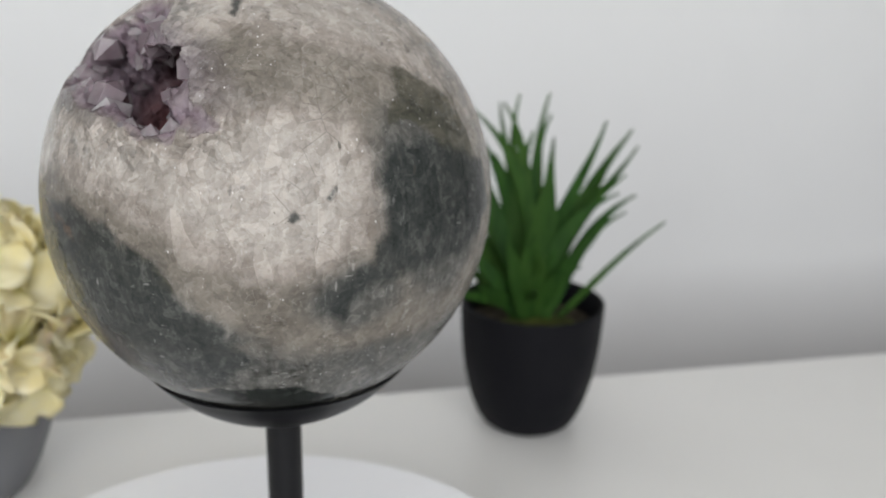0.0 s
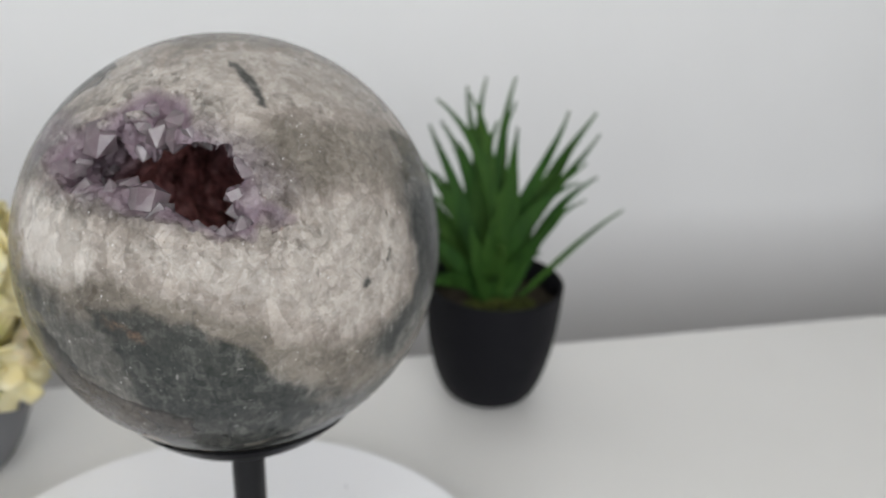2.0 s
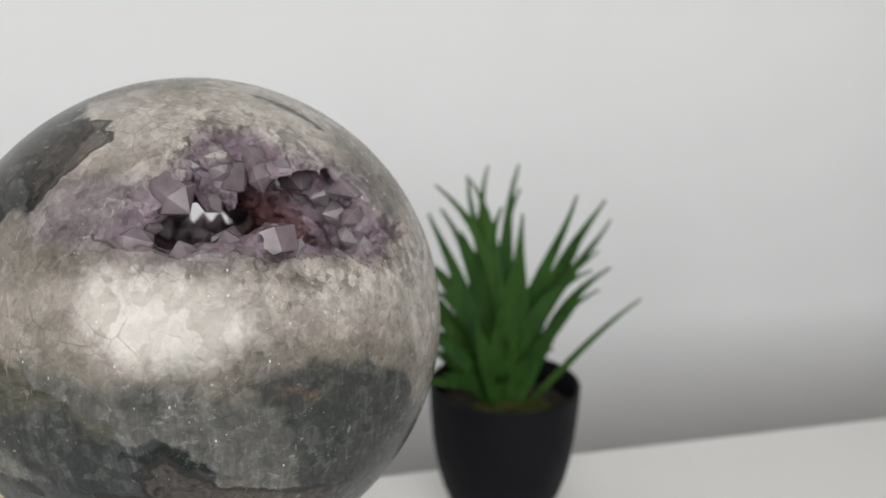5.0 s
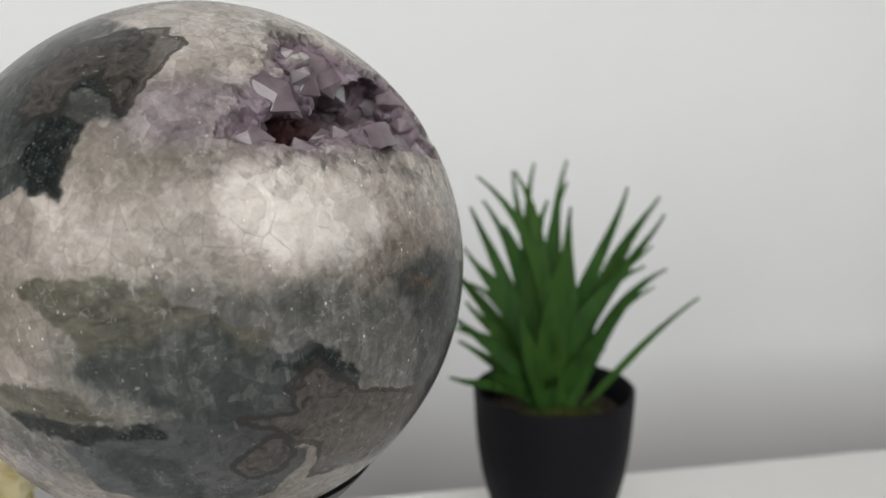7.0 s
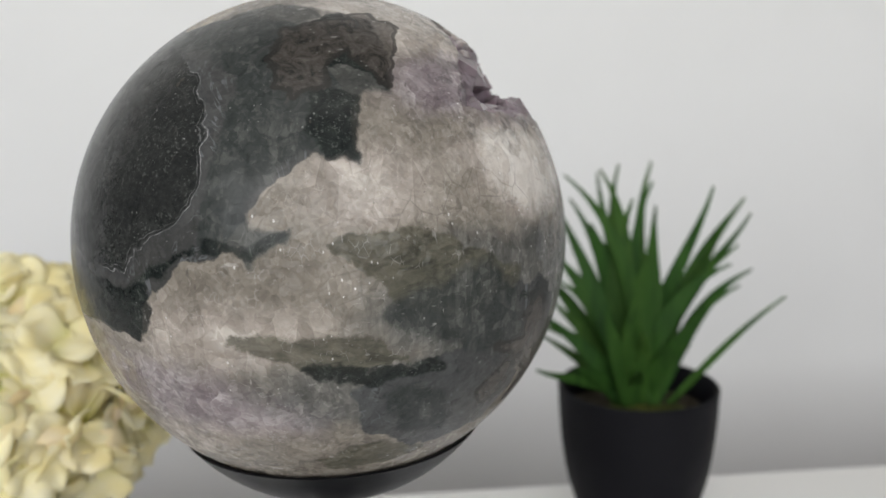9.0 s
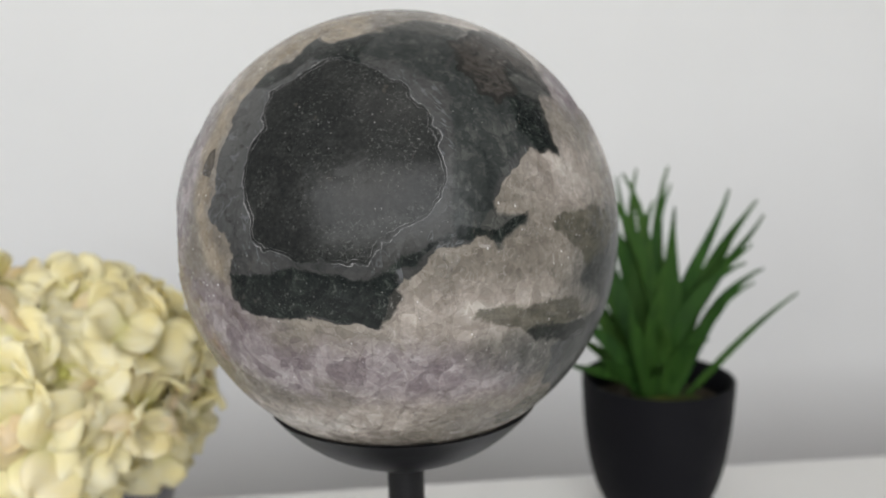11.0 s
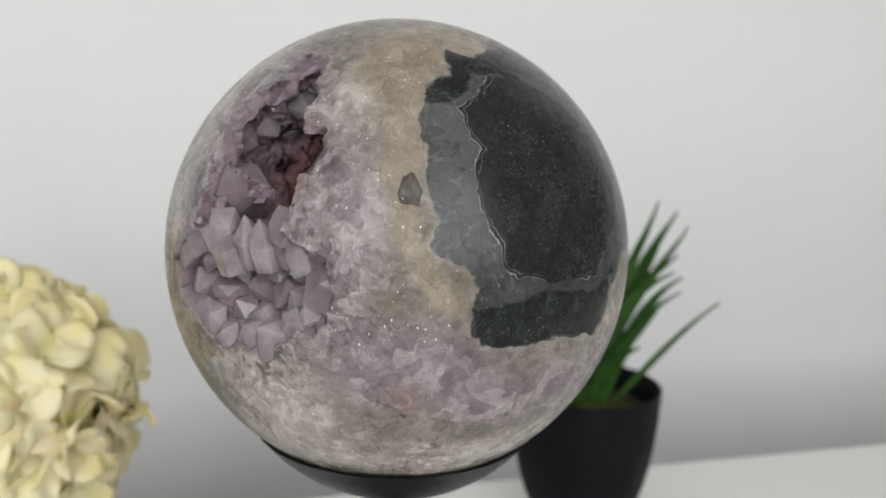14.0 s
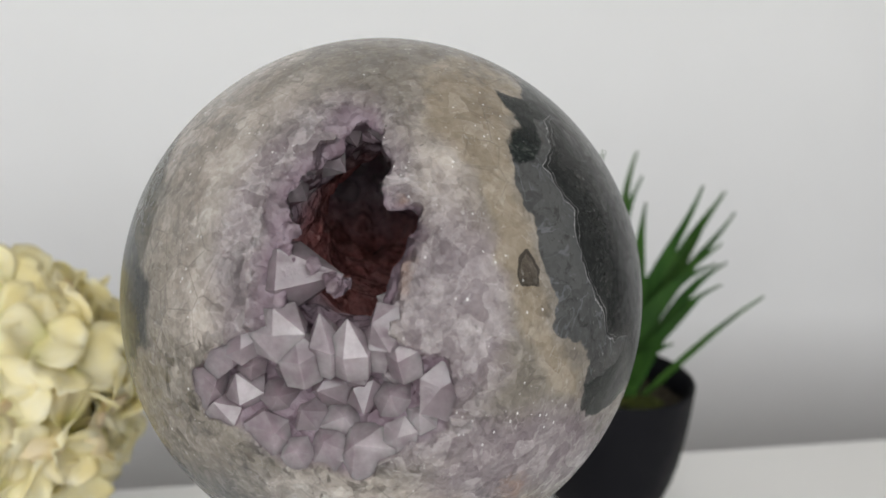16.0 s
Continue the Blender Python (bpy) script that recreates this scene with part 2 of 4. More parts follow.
BOWL = ((0, 12), (12, 15), (25, 14), (33, 8), (35, 2), (33, -4), (25, -9), (19, -15), (4, -14), (-2, -7), (-11, -7), (-16, 2), (-7, 7))


def cavity(p, rough=True):
    """Signed distance to the hollow (in radii of the sphere): two mouths and the crooked passage between them."""
    d = np.full(p.shape[:-1], 9.0)

    def lobe(az0, lat0, r0, az1, lat1, r1, w0, w1):
        nonlocal d
        a, b = ball_dir(az0, lat0) * r0, ball_dir(az1, lat1) * r1
        ab = b - a
        t = np.clip(((p - a) @ ab) / (ab @ ab), 0, 1)
        e = np.linalg.norm(p - a - t[..., None] * ab, axis=-1) - (w0 + (w1 - w0) * t)
        k = 0.06
        h = np.clip(0.5 + 0.5 * (e - d) / k, 0, 1)
        d = e * (1 - h) + d * h - k * h * (1 - h)

    # the chambers and the crooked way through
    lobe(-128, 40, 0.80, -150, 42, 0.50, 0.20, 0.30)
    lobe(-165, 40, 0.84, -160, 40, 0.50, 0.10, 0.24)
    lobe(-160, 40, 0.50, 30, 44, 0.40, 0.26, 0.30)
    lobe(-168, 36, 1.0, 9, 13, 1.0, 0.095, 0.095)
    lobe(30, 44, 0.40, 14, 34, 0.76, 0.32, 0.24)
    lobe(14, 46, 0.85, 26, 50, 0.55, 0.13, 0.26)
    # the mouths: steep jagged shafts, each in a shallow chipped shelf, and the bowl of large crystals
    r = np.linalg.norm(p, axis=-1)
    skin = np.flatnonzero(r > 0.55)
    u = p[skin] / r[skin][:, None]
    for pts, depth, slope in ((LONG_MOUTH, 0.40, 0.25), (SIDE_MOUTH, 0.20, 0.55), (LONG_SHELF, 0.028, 2.5), (TALL_MOUTH, 0.40, 0.25), (TALL_SHELF, 0.02, 2.5), (BOWL, 0.15, 0.9)):
        mid = sum(ball_dir(*q) for q in pts)
        mid = mid / np.linalg.norm(mid)
        some = (u @ mid > 0.55) & (r[skin] > 1 - depth - 0.25)
        k = skin[some]
        e = np.maximum(slope * (1 - r[k]) - outline(u[some], pts), (1 - depth) - r[k])
        d[k] = np.minimum(d[k], e)
    if rough:
        near = np.abs(d) < 0.22
        q = p[near]
        d[near] += -0.085 * (facets(q * 6.0, 11) - 0.45) - 0.035 * (facets(q * 13.0, 5) - 0.45) + 0.012 * vnoise(q * 9.0, 3)
    return d


def surface_net(n=184, half=1.035):
    """The skin of the sphere less its hollow, in radii: points, four-sided faces."""
    ax = np.linspace(-half, half, n)
    h = ax[1] - ax[0]
    g = np.stack(np.meshgrid(ax, ax, ax, indexing="ij"), -1)
    rad = np.linalg.norm(g, axis=-1)
    field = rad - 1.0
    inside = rad < 1.0 + 3 * h
    c = np.full(rad.shape, 9.0)
    c[inside] = cavity(g[inside])
    field = np.maximum(field, -c)
    s = field < 0
    cell = np.zeros((n - 1,) * 3, np.int32)
    for o in range(8):
        x, y, z = o & 1, o >> 1 & 1, o >> 2 & 1
        cell += s[x:n - 1 + x, y:n - 1 + y, z:n - 1 + z]
    act = (cell > 0) & (cell < 8)
    ids = np.full(act.shape, -1, np.int64)
    idx = np.argwhere(act)
    ids[act] = np.arange(len(idx))
    acc, cnt = np.zeros((len(idx), 3)), np.zeros(len(idx))
    corners = [np.array((o & 1, o >> 1 & 1, o >> 2 & 1)) for o in range(8)]
    for a in range(8):
        for b in range(a + 1, 8):
            if np.abs(corners[a] - corners[b]).sum() != 1:
                continue
            pa, pb = idx + corners[a], idx + corners[b]
            fa, fb = field[tuple(pa.T)], field[tuple(pb.T)]
            m = (fa < 0) != (fb < 0)
            t = fa[m] / (fa[m] - fb[m])
            acc[m] += pa[m] + t[:, None] * (pb[m] - pa[m])
            cnt[m] += 1
    pts = acc / cnt[:, None] * h - half
    faces = []
    for k in range(3):
        u, v = (k + 1) % 3, (k + 2) % 3
        lo = [slice(None)] * 3
        hi = [slice(None)] * 3
        lo[k], hi[k] = slice(0, n - 1), slice(1, n)
        a, b = s[tuple(lo)], s[tuple(hi)]
        e = np.argwhere(a != b)
        e = e[(e[:, u] > 0) & (e[:, v] > 0) & (e[:, u] < n - 1) & (e[:, v] < n - 1)]
        flip = ~a[tuple(e.T)]
        q = []
        for du, dv in ((-1, -1), (0, -1), (0, 0), (-1, 0)):
            w = e.copy()
            w[:, u] += du
            w[:, v] += dv
            q.append(ids[tuple(w.T)])
        q = np.stack(q, -1)
        q[flip] = q[flip][:, ::-1]
        faces.append(q)
    faces = np.concatenate(faces)
    r = np.linalg.norm(pts, axis=-1)
    near = np.abs(r - 1) < 0.9 * h
    out = near & (cavity(pts) > -0.3 * h)
    pts[out] *= (1.0 / r[out])[:, None]
    return pts, faces, out


def zones(u):
    """The stone's zones at the directions u: soft fields that are 0.5 on a zone's border."""
    w = u + 0.012 * np.stack([vnoise(u * 5.0, s) for s in (21, 22, 23)], -1) + 0.018 * np.stack([vnoise(u * 14.0, s) for s in (31, 32, 33)], -1) + 0.010 * np.stack([vnoise(u * 40.0, s) for s in (41, 42, 43)], -1)
    w /= np.linalg.norm(w, axis=-1)[:, None]
    lay = {k: np.full(len(u), -3.0) for k in ("white", "purple", "tan", "grey", "dark", "brown", "olive", "slate", "black", "dusk", "rust", "cream")}

    def patch(kind, az, lat, wa, wl, tilt=0.0, power=2.0):
        c = ball_dir(az, lat)
        e = np.array((-math.sin(radians(az)), math.cos(radians(az)), 0.0))
        n = np.cross(c, e)
        cs, sn = math.cos(radians(tilt)), math.sin(radians(tilt))
        x, y = w @ e, w @ n
        front = w @ c
        sx, sy = math.sin(radians(min(wa, 80))), math.sin(radians(min(wl, 80)))
        d = (np.abs((x * cs + y * sn) / sx) ** power + np.abs((-x * sn + y * cs) / sy) ** power) ** (1 / power)
        f = np.where(front > 0, (1 - d) * min(sx, sy) / 0.12, -3.0)
        lay[kind] = np.maximum(lay[kind], f)

    def region(kind, soft, *pts):
        lay[kind] = np.maximum(lay[kind], outline(w, pts) / soft)

    # large soft fields
    patch("white", -92, 14, 26, 20)
    patch("white", 34, 22, 9, 34)
    patch("white", -12, 34, 12, 30)
    patch("white", 146, 19, 13, 8)
    patch("white", 118, -9, 20, 7)
    patch("white", -105, 66, 60, 17)
    patch("white", 170, 62, 30, 14)
    patch("white", 60, -44, 60, 9)
    patch("purple", -145, 41, 35, 14)
    patch("purple", 172, 40, 18, 9)
    patch("purple", 8, 26, 20, 36)
    patch("purple", 34, 14, 12, 26)
    patch("purple", 50, -14, 24, 12)
    patch("grey", 168, -4, 26, 14)
    patch("grey", -52, 8, 18, 26, 12)
    patch("grey", -74, -10, 13, 9)
    patch("grey", 148, -22, 28, 10)
    patch("grey", -60, -40, 60, 16)
    # zones with a border of their own
    region("white", 0.14, (-12, 46), (-3, 54), (-6, 38), (-5, 20), (-12, 5), (-20, 10), (-20, 34))
    region("white", 0.12, (164, 24), (-174, 33), (-164, 23), (-166, 11), (179, 7))
    region("white", 0.12, (-160, 27), (-143, 28), (-109, 23), (-95, 3), (-117, 4), (-143, 13), (-156, 13))
    region("white", 0.12, (-4, -17), (18, -9), (24, -17), (38, -17), (42, -33), (23, -38), (3, -30))
    region("brown", 0.05, (173, -28), (177, -22), (-178, -22), (-175, -25), (-179, -31), (175, -32))
    region("cream", 0.14, (174, 28), (-172, 28), (-157, 25), (-153, 15), (-161, 11), (-172, 10), (-180, 14), (173, 18))
    region("purple", 0.14, (-6, 3), (11, 10), (29, 9), (38, 2), (63, -10), (84, -16), (83, -33), (58, -26), (38, -16), (19, -12), (-1, -11))
    region("purple", 0.16, (69, -13), (99, -12), (116, -15), (142, -24), (136, -33), (114, -34), (89, -31), (74, -24))
    region("tan", 0.1, (31, 51), (39, 68), (92, 75), (86, 58), (61, 52), (53, 41), (51, 25), (54, 11), (61, 2), (61, -4), (54, 0), (47, 14), (43, 25), (42, 41))
    region("grey", 0.12, (171, 7), (180, 10), (-167, 8), (-154, 2), (-135, -7), (-131, -19), (-163, -9), (-172, -4), (176, 0))
    region("grey", 0.12, (175, 3), (-167, 6), (-154, 4), (-144, 0), (-131, 1), (-117, -2), (-111, -8), (-93, -21), (-108, -25), (-126, -25), (-149, -20), (-168, -14), (179, -9))
    region("olive", 0.06, (138, 8), (144, 10), (153, 11), (161, 8), (166, 4), (179, 0), (179, -5), (170, -5), (165, -7), (156, -6), (150, -2), (145, 4))
    region("olive", 0.07, (119, -10), (124, -8), (132, -9), (140, -8), (148, -9), (153, -14), (148, -16), (144, -16), (136, -16), (130, -13), (123, -12))
    region("olive", 0.06, (131, -42), (142, -36), (155, -37), (163, -43), (155, -47), (138, -48))
    region("olive", 0.06, (137, 9), (144, 11), (158, 8), (171, 4), (178, -3), (-178, -8), (176, -5), (166, 0), (153, 4), (141, 6))
    region("olive", 0.06, (-138, 5), (-122, 0), (-112, -8), (-122, -11), (-133, -5), (-138, -2))
    region("olive", 0.1, (-55, 41), (-37, 31), (-36, 10), (-44, 14), (-51, 24), (-62, 27))
    region("olive", 0.08, (-43, 13), (-35, 34), (-34, 21), (-32, 6), (-37, 4))
    region("dusk", 0.06, (81, 51), (88, 59), (114, 67), (143, 63), (126, 53), (117, 42), (100, 49))
    region("dusk", 0.06, (148, -23), (156, -22), (164, -28), (166, -37), (152, -33))
    region("dusk", 0.06, (148, -22), (155, -21), (162, -25), (166, -31), (166, -37), (155, -33), (149, -28))
    region("dusk", 0.1, (146, -4), (157, 1), (171, 2), (179, -5), (-177, -15), (174, -18), (162, -14), (153, -9))
    region("dusk", 0.04, (-115, 73), (-108, 71), (-104, 62), (-105, 55), (-107, 56), (-112, 63))
    region("dusk", 0.1, (-156, 6), (-141, 9), (-128, 4), (-120, -2), (-112, -11), (-104, -17), (-100, -26), (-111, -36), (-140, -49), (-148, -38), (-145, -20), (-148, -5))
    region("dusk", 0.1, (-63, 22), (-52, 22), (-29, 14), (-27, 2), (-40, -5), (-52, -6), (-66, -7), (-74, -9), (-77, -15), (-83, -12), (-79, -5), (-72, -2), (-67, 6), (-68, 16))
    region("dusk", 0.03, (-90, 9), (-88, 10), (-87, 9), (-89, 8))
    region("dusk", 0.03, (-81, 13), (-79, 15), (-79, 14), (-80, 12))
    region("slate", 0.06, (66, 60), (63, 49), (55, 45), (52, 38), (53, 29), (53, 23), (55, 17), (54, 11), (59, 8), (63, 5), (63, -2), (65, -9), (77, -9), (98, -11), (100, -4), (105, 0), (110, 4), (118, 7), (131, 22), (143, 28), (140, 45), (130, 58), (105, 62), (77, 57))
    region("slate", 0.06, (132, 36), (143, 33), (144, 24), (135, 25), (130, 27))
    region("slate", 0.1, (118, 33), (126, 42), (130, 36), (129, 28), (119, 24))
    region("slate", 0.08, (141, -22), (145, -18), (161, -17), (175, -12), (-172, -27), (-179, -39), (159, -41), (144, -31))
    region("slate", 0.09, (144, -21), (148, -16), (161, -17), (170, -8), (179, -4), (-173, -4), (-162, -10), (-163, -19), (-173, -21), (173, -26), (178, -34), (169, -39), (153, -33), (145, -27))
    region("slate", 0.1, (146, -19), (162, -14), (174, -13), (-176, -13), (-174, -23), (180, -33), (163, -31), (147, -28), (143, -19))
    region("dark", 0.06, (79, 50), (72, 45), (64, 41), (64, 36), (67, 31), (64, 25), (63, 20), (66, 14), (69, 11), (70, 7), (74, 4), (80, 3), (87, 2), (95, 3), (99, 7), (102, 10), (110, 14), (113, 19), (112, 26), (112, 33), (106, 42), (89, 49))
    region("black", 0.06, (64, -1), (72, 0), (87, -2), (101, -3), (102, -7), (98, -11), (85, -9), (72, -9), (65, -9), (62, -5))
    region("black", 0.08, (65, 59), (63, 50), (55, 46), (54, 41), (62, 42), (75, 50), (91, 49), (93, 59), (80, 57))
    region("dusk", 0.05, (117, 42), (126, 53), (143, 63), (157, 59), (158, 49), (154, 37), (147, 39), (143, 34), (145, 23), (136, 25), (129, 24), (128, 20), (123, 17), (124, 13), (132, 11), (131, 9), (125, 7), (123, 5), (122, 8), (114, 7), (115, 23), (117, 35))
    region("black", 0.06, (135, 40), (146, 37), (145, 23), (138, 24), (134, 30))
    region("black", 0.05, (126, 53), (143, 63), (157, 59), (158, 49), (154, 37), (146, 44), (136, 44), (124, 46))
    region("black", 0.05, (122, 9), (132, 12), (131, 9), (125, 7), (114, 7), (115, 11))
    region("black", 0.06, (114, 7), (108, 4), (102, 0), (102, -7), (98, -10), (86, -9), (67, -8), (63, -1), (80, 1), (92, -1), (101, 2), (108, 6), (114, 10))
    region("black", 0.08, (132, -14), (144, -14), (152, -15), (159, -15), (161, -19), (152, -19), (146, -20), (142, -19), (135, -17))
    region("black", 0.06, (180, -6), (-170, -5), (-162, -10), (-169, -11), (-177, -9))
    region("black", 0.06, (-133, -42), (-108, -38), (-89, -36), (-72, -45), (-75, -61), (-110, -56), (-133, -53))
    region("brown", 0.05, (126, 56), (132, 55), (133, 48), (140, 46), (137, 40), (131, 37), (128, 43), (125, 50))
    region("brown", 0.05, (157, 59), (167, 57), (161, 49), (154, 39), (150, 43), (146, 52))
    region("brown", 0.05, (-178, -10), (-172, -8), (-168, -12), (-164, -13), (-162, -16), (-152, -18), (-134, -23), (-135, -34), (-149, -36), (-163, -36), (-168, -36), (-169, -26), (-174, -22))
    region("brown", 0.05, (126, 40), (132, 58), (147, 60), (149, 50), (140, 46), (131, 38))
    region("brown", 0.05, (147, 59), (161, 63), (159, 51), (155, 44), (152, 40), (148, 47))
    region("brown", 0.05, (175, -16), (-169, -17), (-150, -22), (-134, -28), (-151, -30), (-169, -27))
    region("brown", 0.025, (47, 21.5), (49, 25), (51.5, 22), (51, 19.5), (48, 20))
    region("rust", 0.05, (24, 37), (27, 34), (27, 26), (26, 19), (24, 22), (23, 30))
    region("rust", 0.12, (-153, 6), (-147, 4), (-142, 1), (-143, -1), (-149, 2))
    region("rust", 0.1, (44, -19), (52, -17), (56, -21), (54, -27), (47, -24))
    return {k: np.clip(0.5 + 0.5 * f, 0, 1) for k, f in lay.items()}


def stone_material():
    k = Mat("polished_amethyst_quartz", 0.2, spec=0.15)
    white, purple, tan, grey = k.attr("zone_a")
    dark, brown, olive, slate = k.attr("zone_b")
    hollow, deep, black, dusk = k.attr("zone_c")
    near, stain, cream, _ = k.attr("zone_d")
    fine = k.noise(520, 8, 0.72)
    mid = k.noise(95, 6, 0.62, None, 0.6)
    big = k.noise(26, 5, 0.6, None, 0.8)
    wob = k.math("MULTIPLY", k.math("SUBTRACT", k.math("ADD", k.math("MULTIPLY", mid, 0.7), k.math("MULTIPLY", fine, 0.3)), 0.5), 0.55)

    def edge(x, lo=0.46, hi=0.54, w=1.0):
        return k.step(k.math("ADD", x, k.math("MULTIPLY", wob, w)), lo, hi)

    bent = k.n.new("ShaderNodeVectorMath")
    bent.operation = "MULTIPLY_ADD"
    wn3 = k.n.new("ShaderNodeTexNoise")
    wn3.inputs["Scale"].default_value, wn3.inputs["Detail"].default_value = 130, 3
    k.l.new(k.co, wn3.inputs["Vector"])
    k.l.new(wn3.outputs["Color"], bent.inputs[0])
    bent.inputs[1].default_value = (0.006, 0.006, 0.006)
    k.l.new(k.co, bent.inputs[2])
    # crystalline grain: broken cells, each of its own tone
    cellc = k.cells(900, "F1", "Color", bent.outputs[0])
    chunk = k.n.new("ShaderNodeSeparateColor")
    k.l.new(k.cells(340, "F1", "Color", bent.outputs[0]), chunk.inputs[0])
    tone = k.n.new("ShaderNodeSeparateColor")
    k.l.new(cellc, tone.inputs[0])
    cloud = k.noise(55, 7, 0.68, None, 1.2)
    grain = k.math("ADD", k.math("ADD", k.math("MULTIPLY", tone.outputs[0], 0.17), k.math("MULTIPLY", chunk.outputs[0], 0.25)), k.math("ADD", k.math("MULTIPLY", fine, 0.10), k.math("MULTIPLY", cloud, 0.48)))
    # broken crystal columns seen through the polish, each a little lighter or darker
    colm = k.n.new("ShaderNodeSeparateColor")
    k.l.new(k.cells(190, "F1", "Color", bent.outputs[0]), colm.inputs[0])
    column = colm.outputs[0]
    seam = k.math("MULTIPLY", k.step(k.cells(190, "DISTANCE_TO_EDGE", "Distance", bent.outputs[0]), 0.09, 0.0), k.step(cloud, 0.45, 0.62))
    streak = k.noise(240, 5, 0.65, k.scaled(1, 1, 0.22), 0.8)
    quartz = k.ramp(k.math("ADD", k.math("MULTIPLY", big, 0.55), k.math("MULTIPLY", grain, 0.45)), (0.32, (0.105, 0.092, 0.076)), (0.5, (0.196, 0.174, 0.148)), (0.68, (0.318, 0.287, 0.249)))
    combs = k.n.new("ShaderNodeSeparateColor")
    k.l.new(k.cells(230, "F1", "Color", k.scaled(1, 1, 0.4)), combs.inputs[0])
    milk = k.ramp(k.math("ADD", k.math("ADD", k.math("MULTIPLY", mid, 0.36), k.math("MULTIPLY", combs.outputs[1], 0.20)), k.math("MULTIPLY", grain, 0.47)), (0.32, (0.218, 0.189, 0.164)), (0.50, (0.319, 0.281, 0.250)), (0.68, (0.479, 0.429, 0.386)))
    violet = k.ramp(k.math("ADD", k.math("MULTIPLY", mid, 0.36), k.math("ADD", k.math("MULTIPLY", grain, 0.42), k.math("MULTIPLY", column, 0.22))), (0.25, (0.108, 0.082, 0.097)), (0.5, (0.220, 0.186, 0.198)), (0.75, (0.439, 0.402, 0.404)))
    violet = k.mix(k.math("MULTIPLY", seam, 0.06), violet, (0.56, 0.52, 0.53))
    sand = k.ramp(k.math("ADD", k.math("MULTIPLY", mid, 0.5), k.math("ADD", k.math("MULTIPLY", grain, 0.3), k.math("MULTIPLY", column, 0.2))), (0.3, (0.165, 0.130, 0.092)), (0.5, (0.255, 0.212, 0.158)), (0.7, (0.36, 0.315, 0.255)))
    ash = k.ramp(k.math("ADD", k.math("MULTIPLY", streak, 0.6), k.math("MULTIPLY", grain, 0.4)), (0.28, (0.026, 0.030, 0.030)), (0.5, (0.075, 0.078, 0.074)), (0.75, (0.22, 0.212, 0.198)))
    blue = k.ramp(k.math("ADD", k.math("MULTIPLY", k.noise(14, 2, 0.5), 0.75), k.math("MULTIPLY", grain, 0.25)), (0.38, (0.020, 0.022, 0.022)), (0.52, (0.036, 0.038, 0.039)), (0.66, (0.067, 0.070, 0.071)))
    coal = k.ramp(k.math("ADD", k.math("MULTIPLY", mid, 0.5), k.math("MULTIPLY", k.noise(800, 4), 0.5)), (0.35, (0.008, 0.009, 0.009)), (0.52, (0.018, 0.019, 0.018)), (0.72, (0.042, 0.043, 0.041)))
    mottle = k.noise(210, 6, 0.7, None, 1.5)
    jet = k.ramp(k.math("ADD", k.math("MULTIPLY", mottle, 0.75), k.math("MULTIPLY", fine, 0.25)), (0.44, (0.004, 0.006, 0.006)), (0.56, (0.013, 0.017, 0.015)), (0.63, (0.050, 0.057, 0.050)), (0.72, (0.15, 0.155, 0.145)))
    rust = k.ramp(k.math("ADD", k.math("MULTIPLY", mottle, 0.8), k.math("MULTIPLY", fine, 0.2)), (0.38, (0.014, 0.013, 0.012)), (0.47, (0.042, 0.036, 0.031)), (0.70, (0.105, 0.092, 0.082)))
    moss = k.ramp(k.noise(150, 5, 0.6, k.scaled(1, 1, 2.2), 1.0), (0.3, (0.027, 0.028, 0.019)), (0.7, (0.120, 0.112, 0.084)))

    col = k.mix(k.math("MULTIPLY", k.step(k.math("ADD", white, wob), 0.3, 0.8), 0.9), quartz, milk)
    col = k.mix(k.math("MULTIPLY", k.step(k.math("ADD", white, wob), 0.74, 1.05), 0.38), col, k.ramp(grain, (0.35, (0.425, 0.391, 0.353)), (0.62, (0.580, 0.546, 0.503))))
    col = k.mix(k.math("MULTIPLY", k.step(k.math("ADD", purple, wob), 0.35, 0.9), 0.85), col, violet)
    col = k.mix(k.math("MULTIPLY", k.math("MULTIPLY", seam, edge(cream)), 0.3), col, (0.25, 0.21, 0.18))
    col = k.mix(k.math("MULTIPLY", k.step(k.math("ADD", grey, k.math("MULTIPLY", wob, 1.1)), 0.30, 0.82), 0.8), col, ash)
    col = k.mix(k.math("MULTIPLY", k.step(k.math("ADD", olive, k.math("MULTIPLY", wob, 1.6)), 0.42, 0.58), 0.82), col, moss)
    col = k.mix(k.math("MULTIPLY", k.step(k.math("ADD", tan, wob), 0.38, 0.70), 0.85), col, sand)
    blue = k.mix(k.math("MULTIPLY", k.step(mottle, 0.54, 0.66), 0.7), blue, (0.016, 0.019, 0.018))
    wisp = k.math("MULTIPLY", k.step(k.math("SINE", k.math("MULTIPLY", k.noise(30, 4, 0.6, None, 1.4), 70.0)), 0.80, 1.0), k.step(cloud, 0.45, 0.62))
    blue = k.mix(k.math("MULTIPLY", wisp, 0.45), blue, (0.16, 0.17, 0.185))
    col = k.mix(k.math("MULTIPLY", edge(slate), 0.92), col, blue)
    shade = k.ramp(k.math("ADD", k.math("MULTIPLY", streak, 0.5), k.math("MULTIPLY", grain, 0.5)), (0.3, (0.012, 0.015, 0.015)), (0.52, (0.036, 0.040, 0.038)), (0.75, (0.119, 0.119, 0.111)))
    col = k.mix(k.math("MULTIPLY", k.step(k.math("ADD", dusk, k.math("MULTIPLY", wob, 1.4)), 0.33, 0.64), 0.9), col, shade)
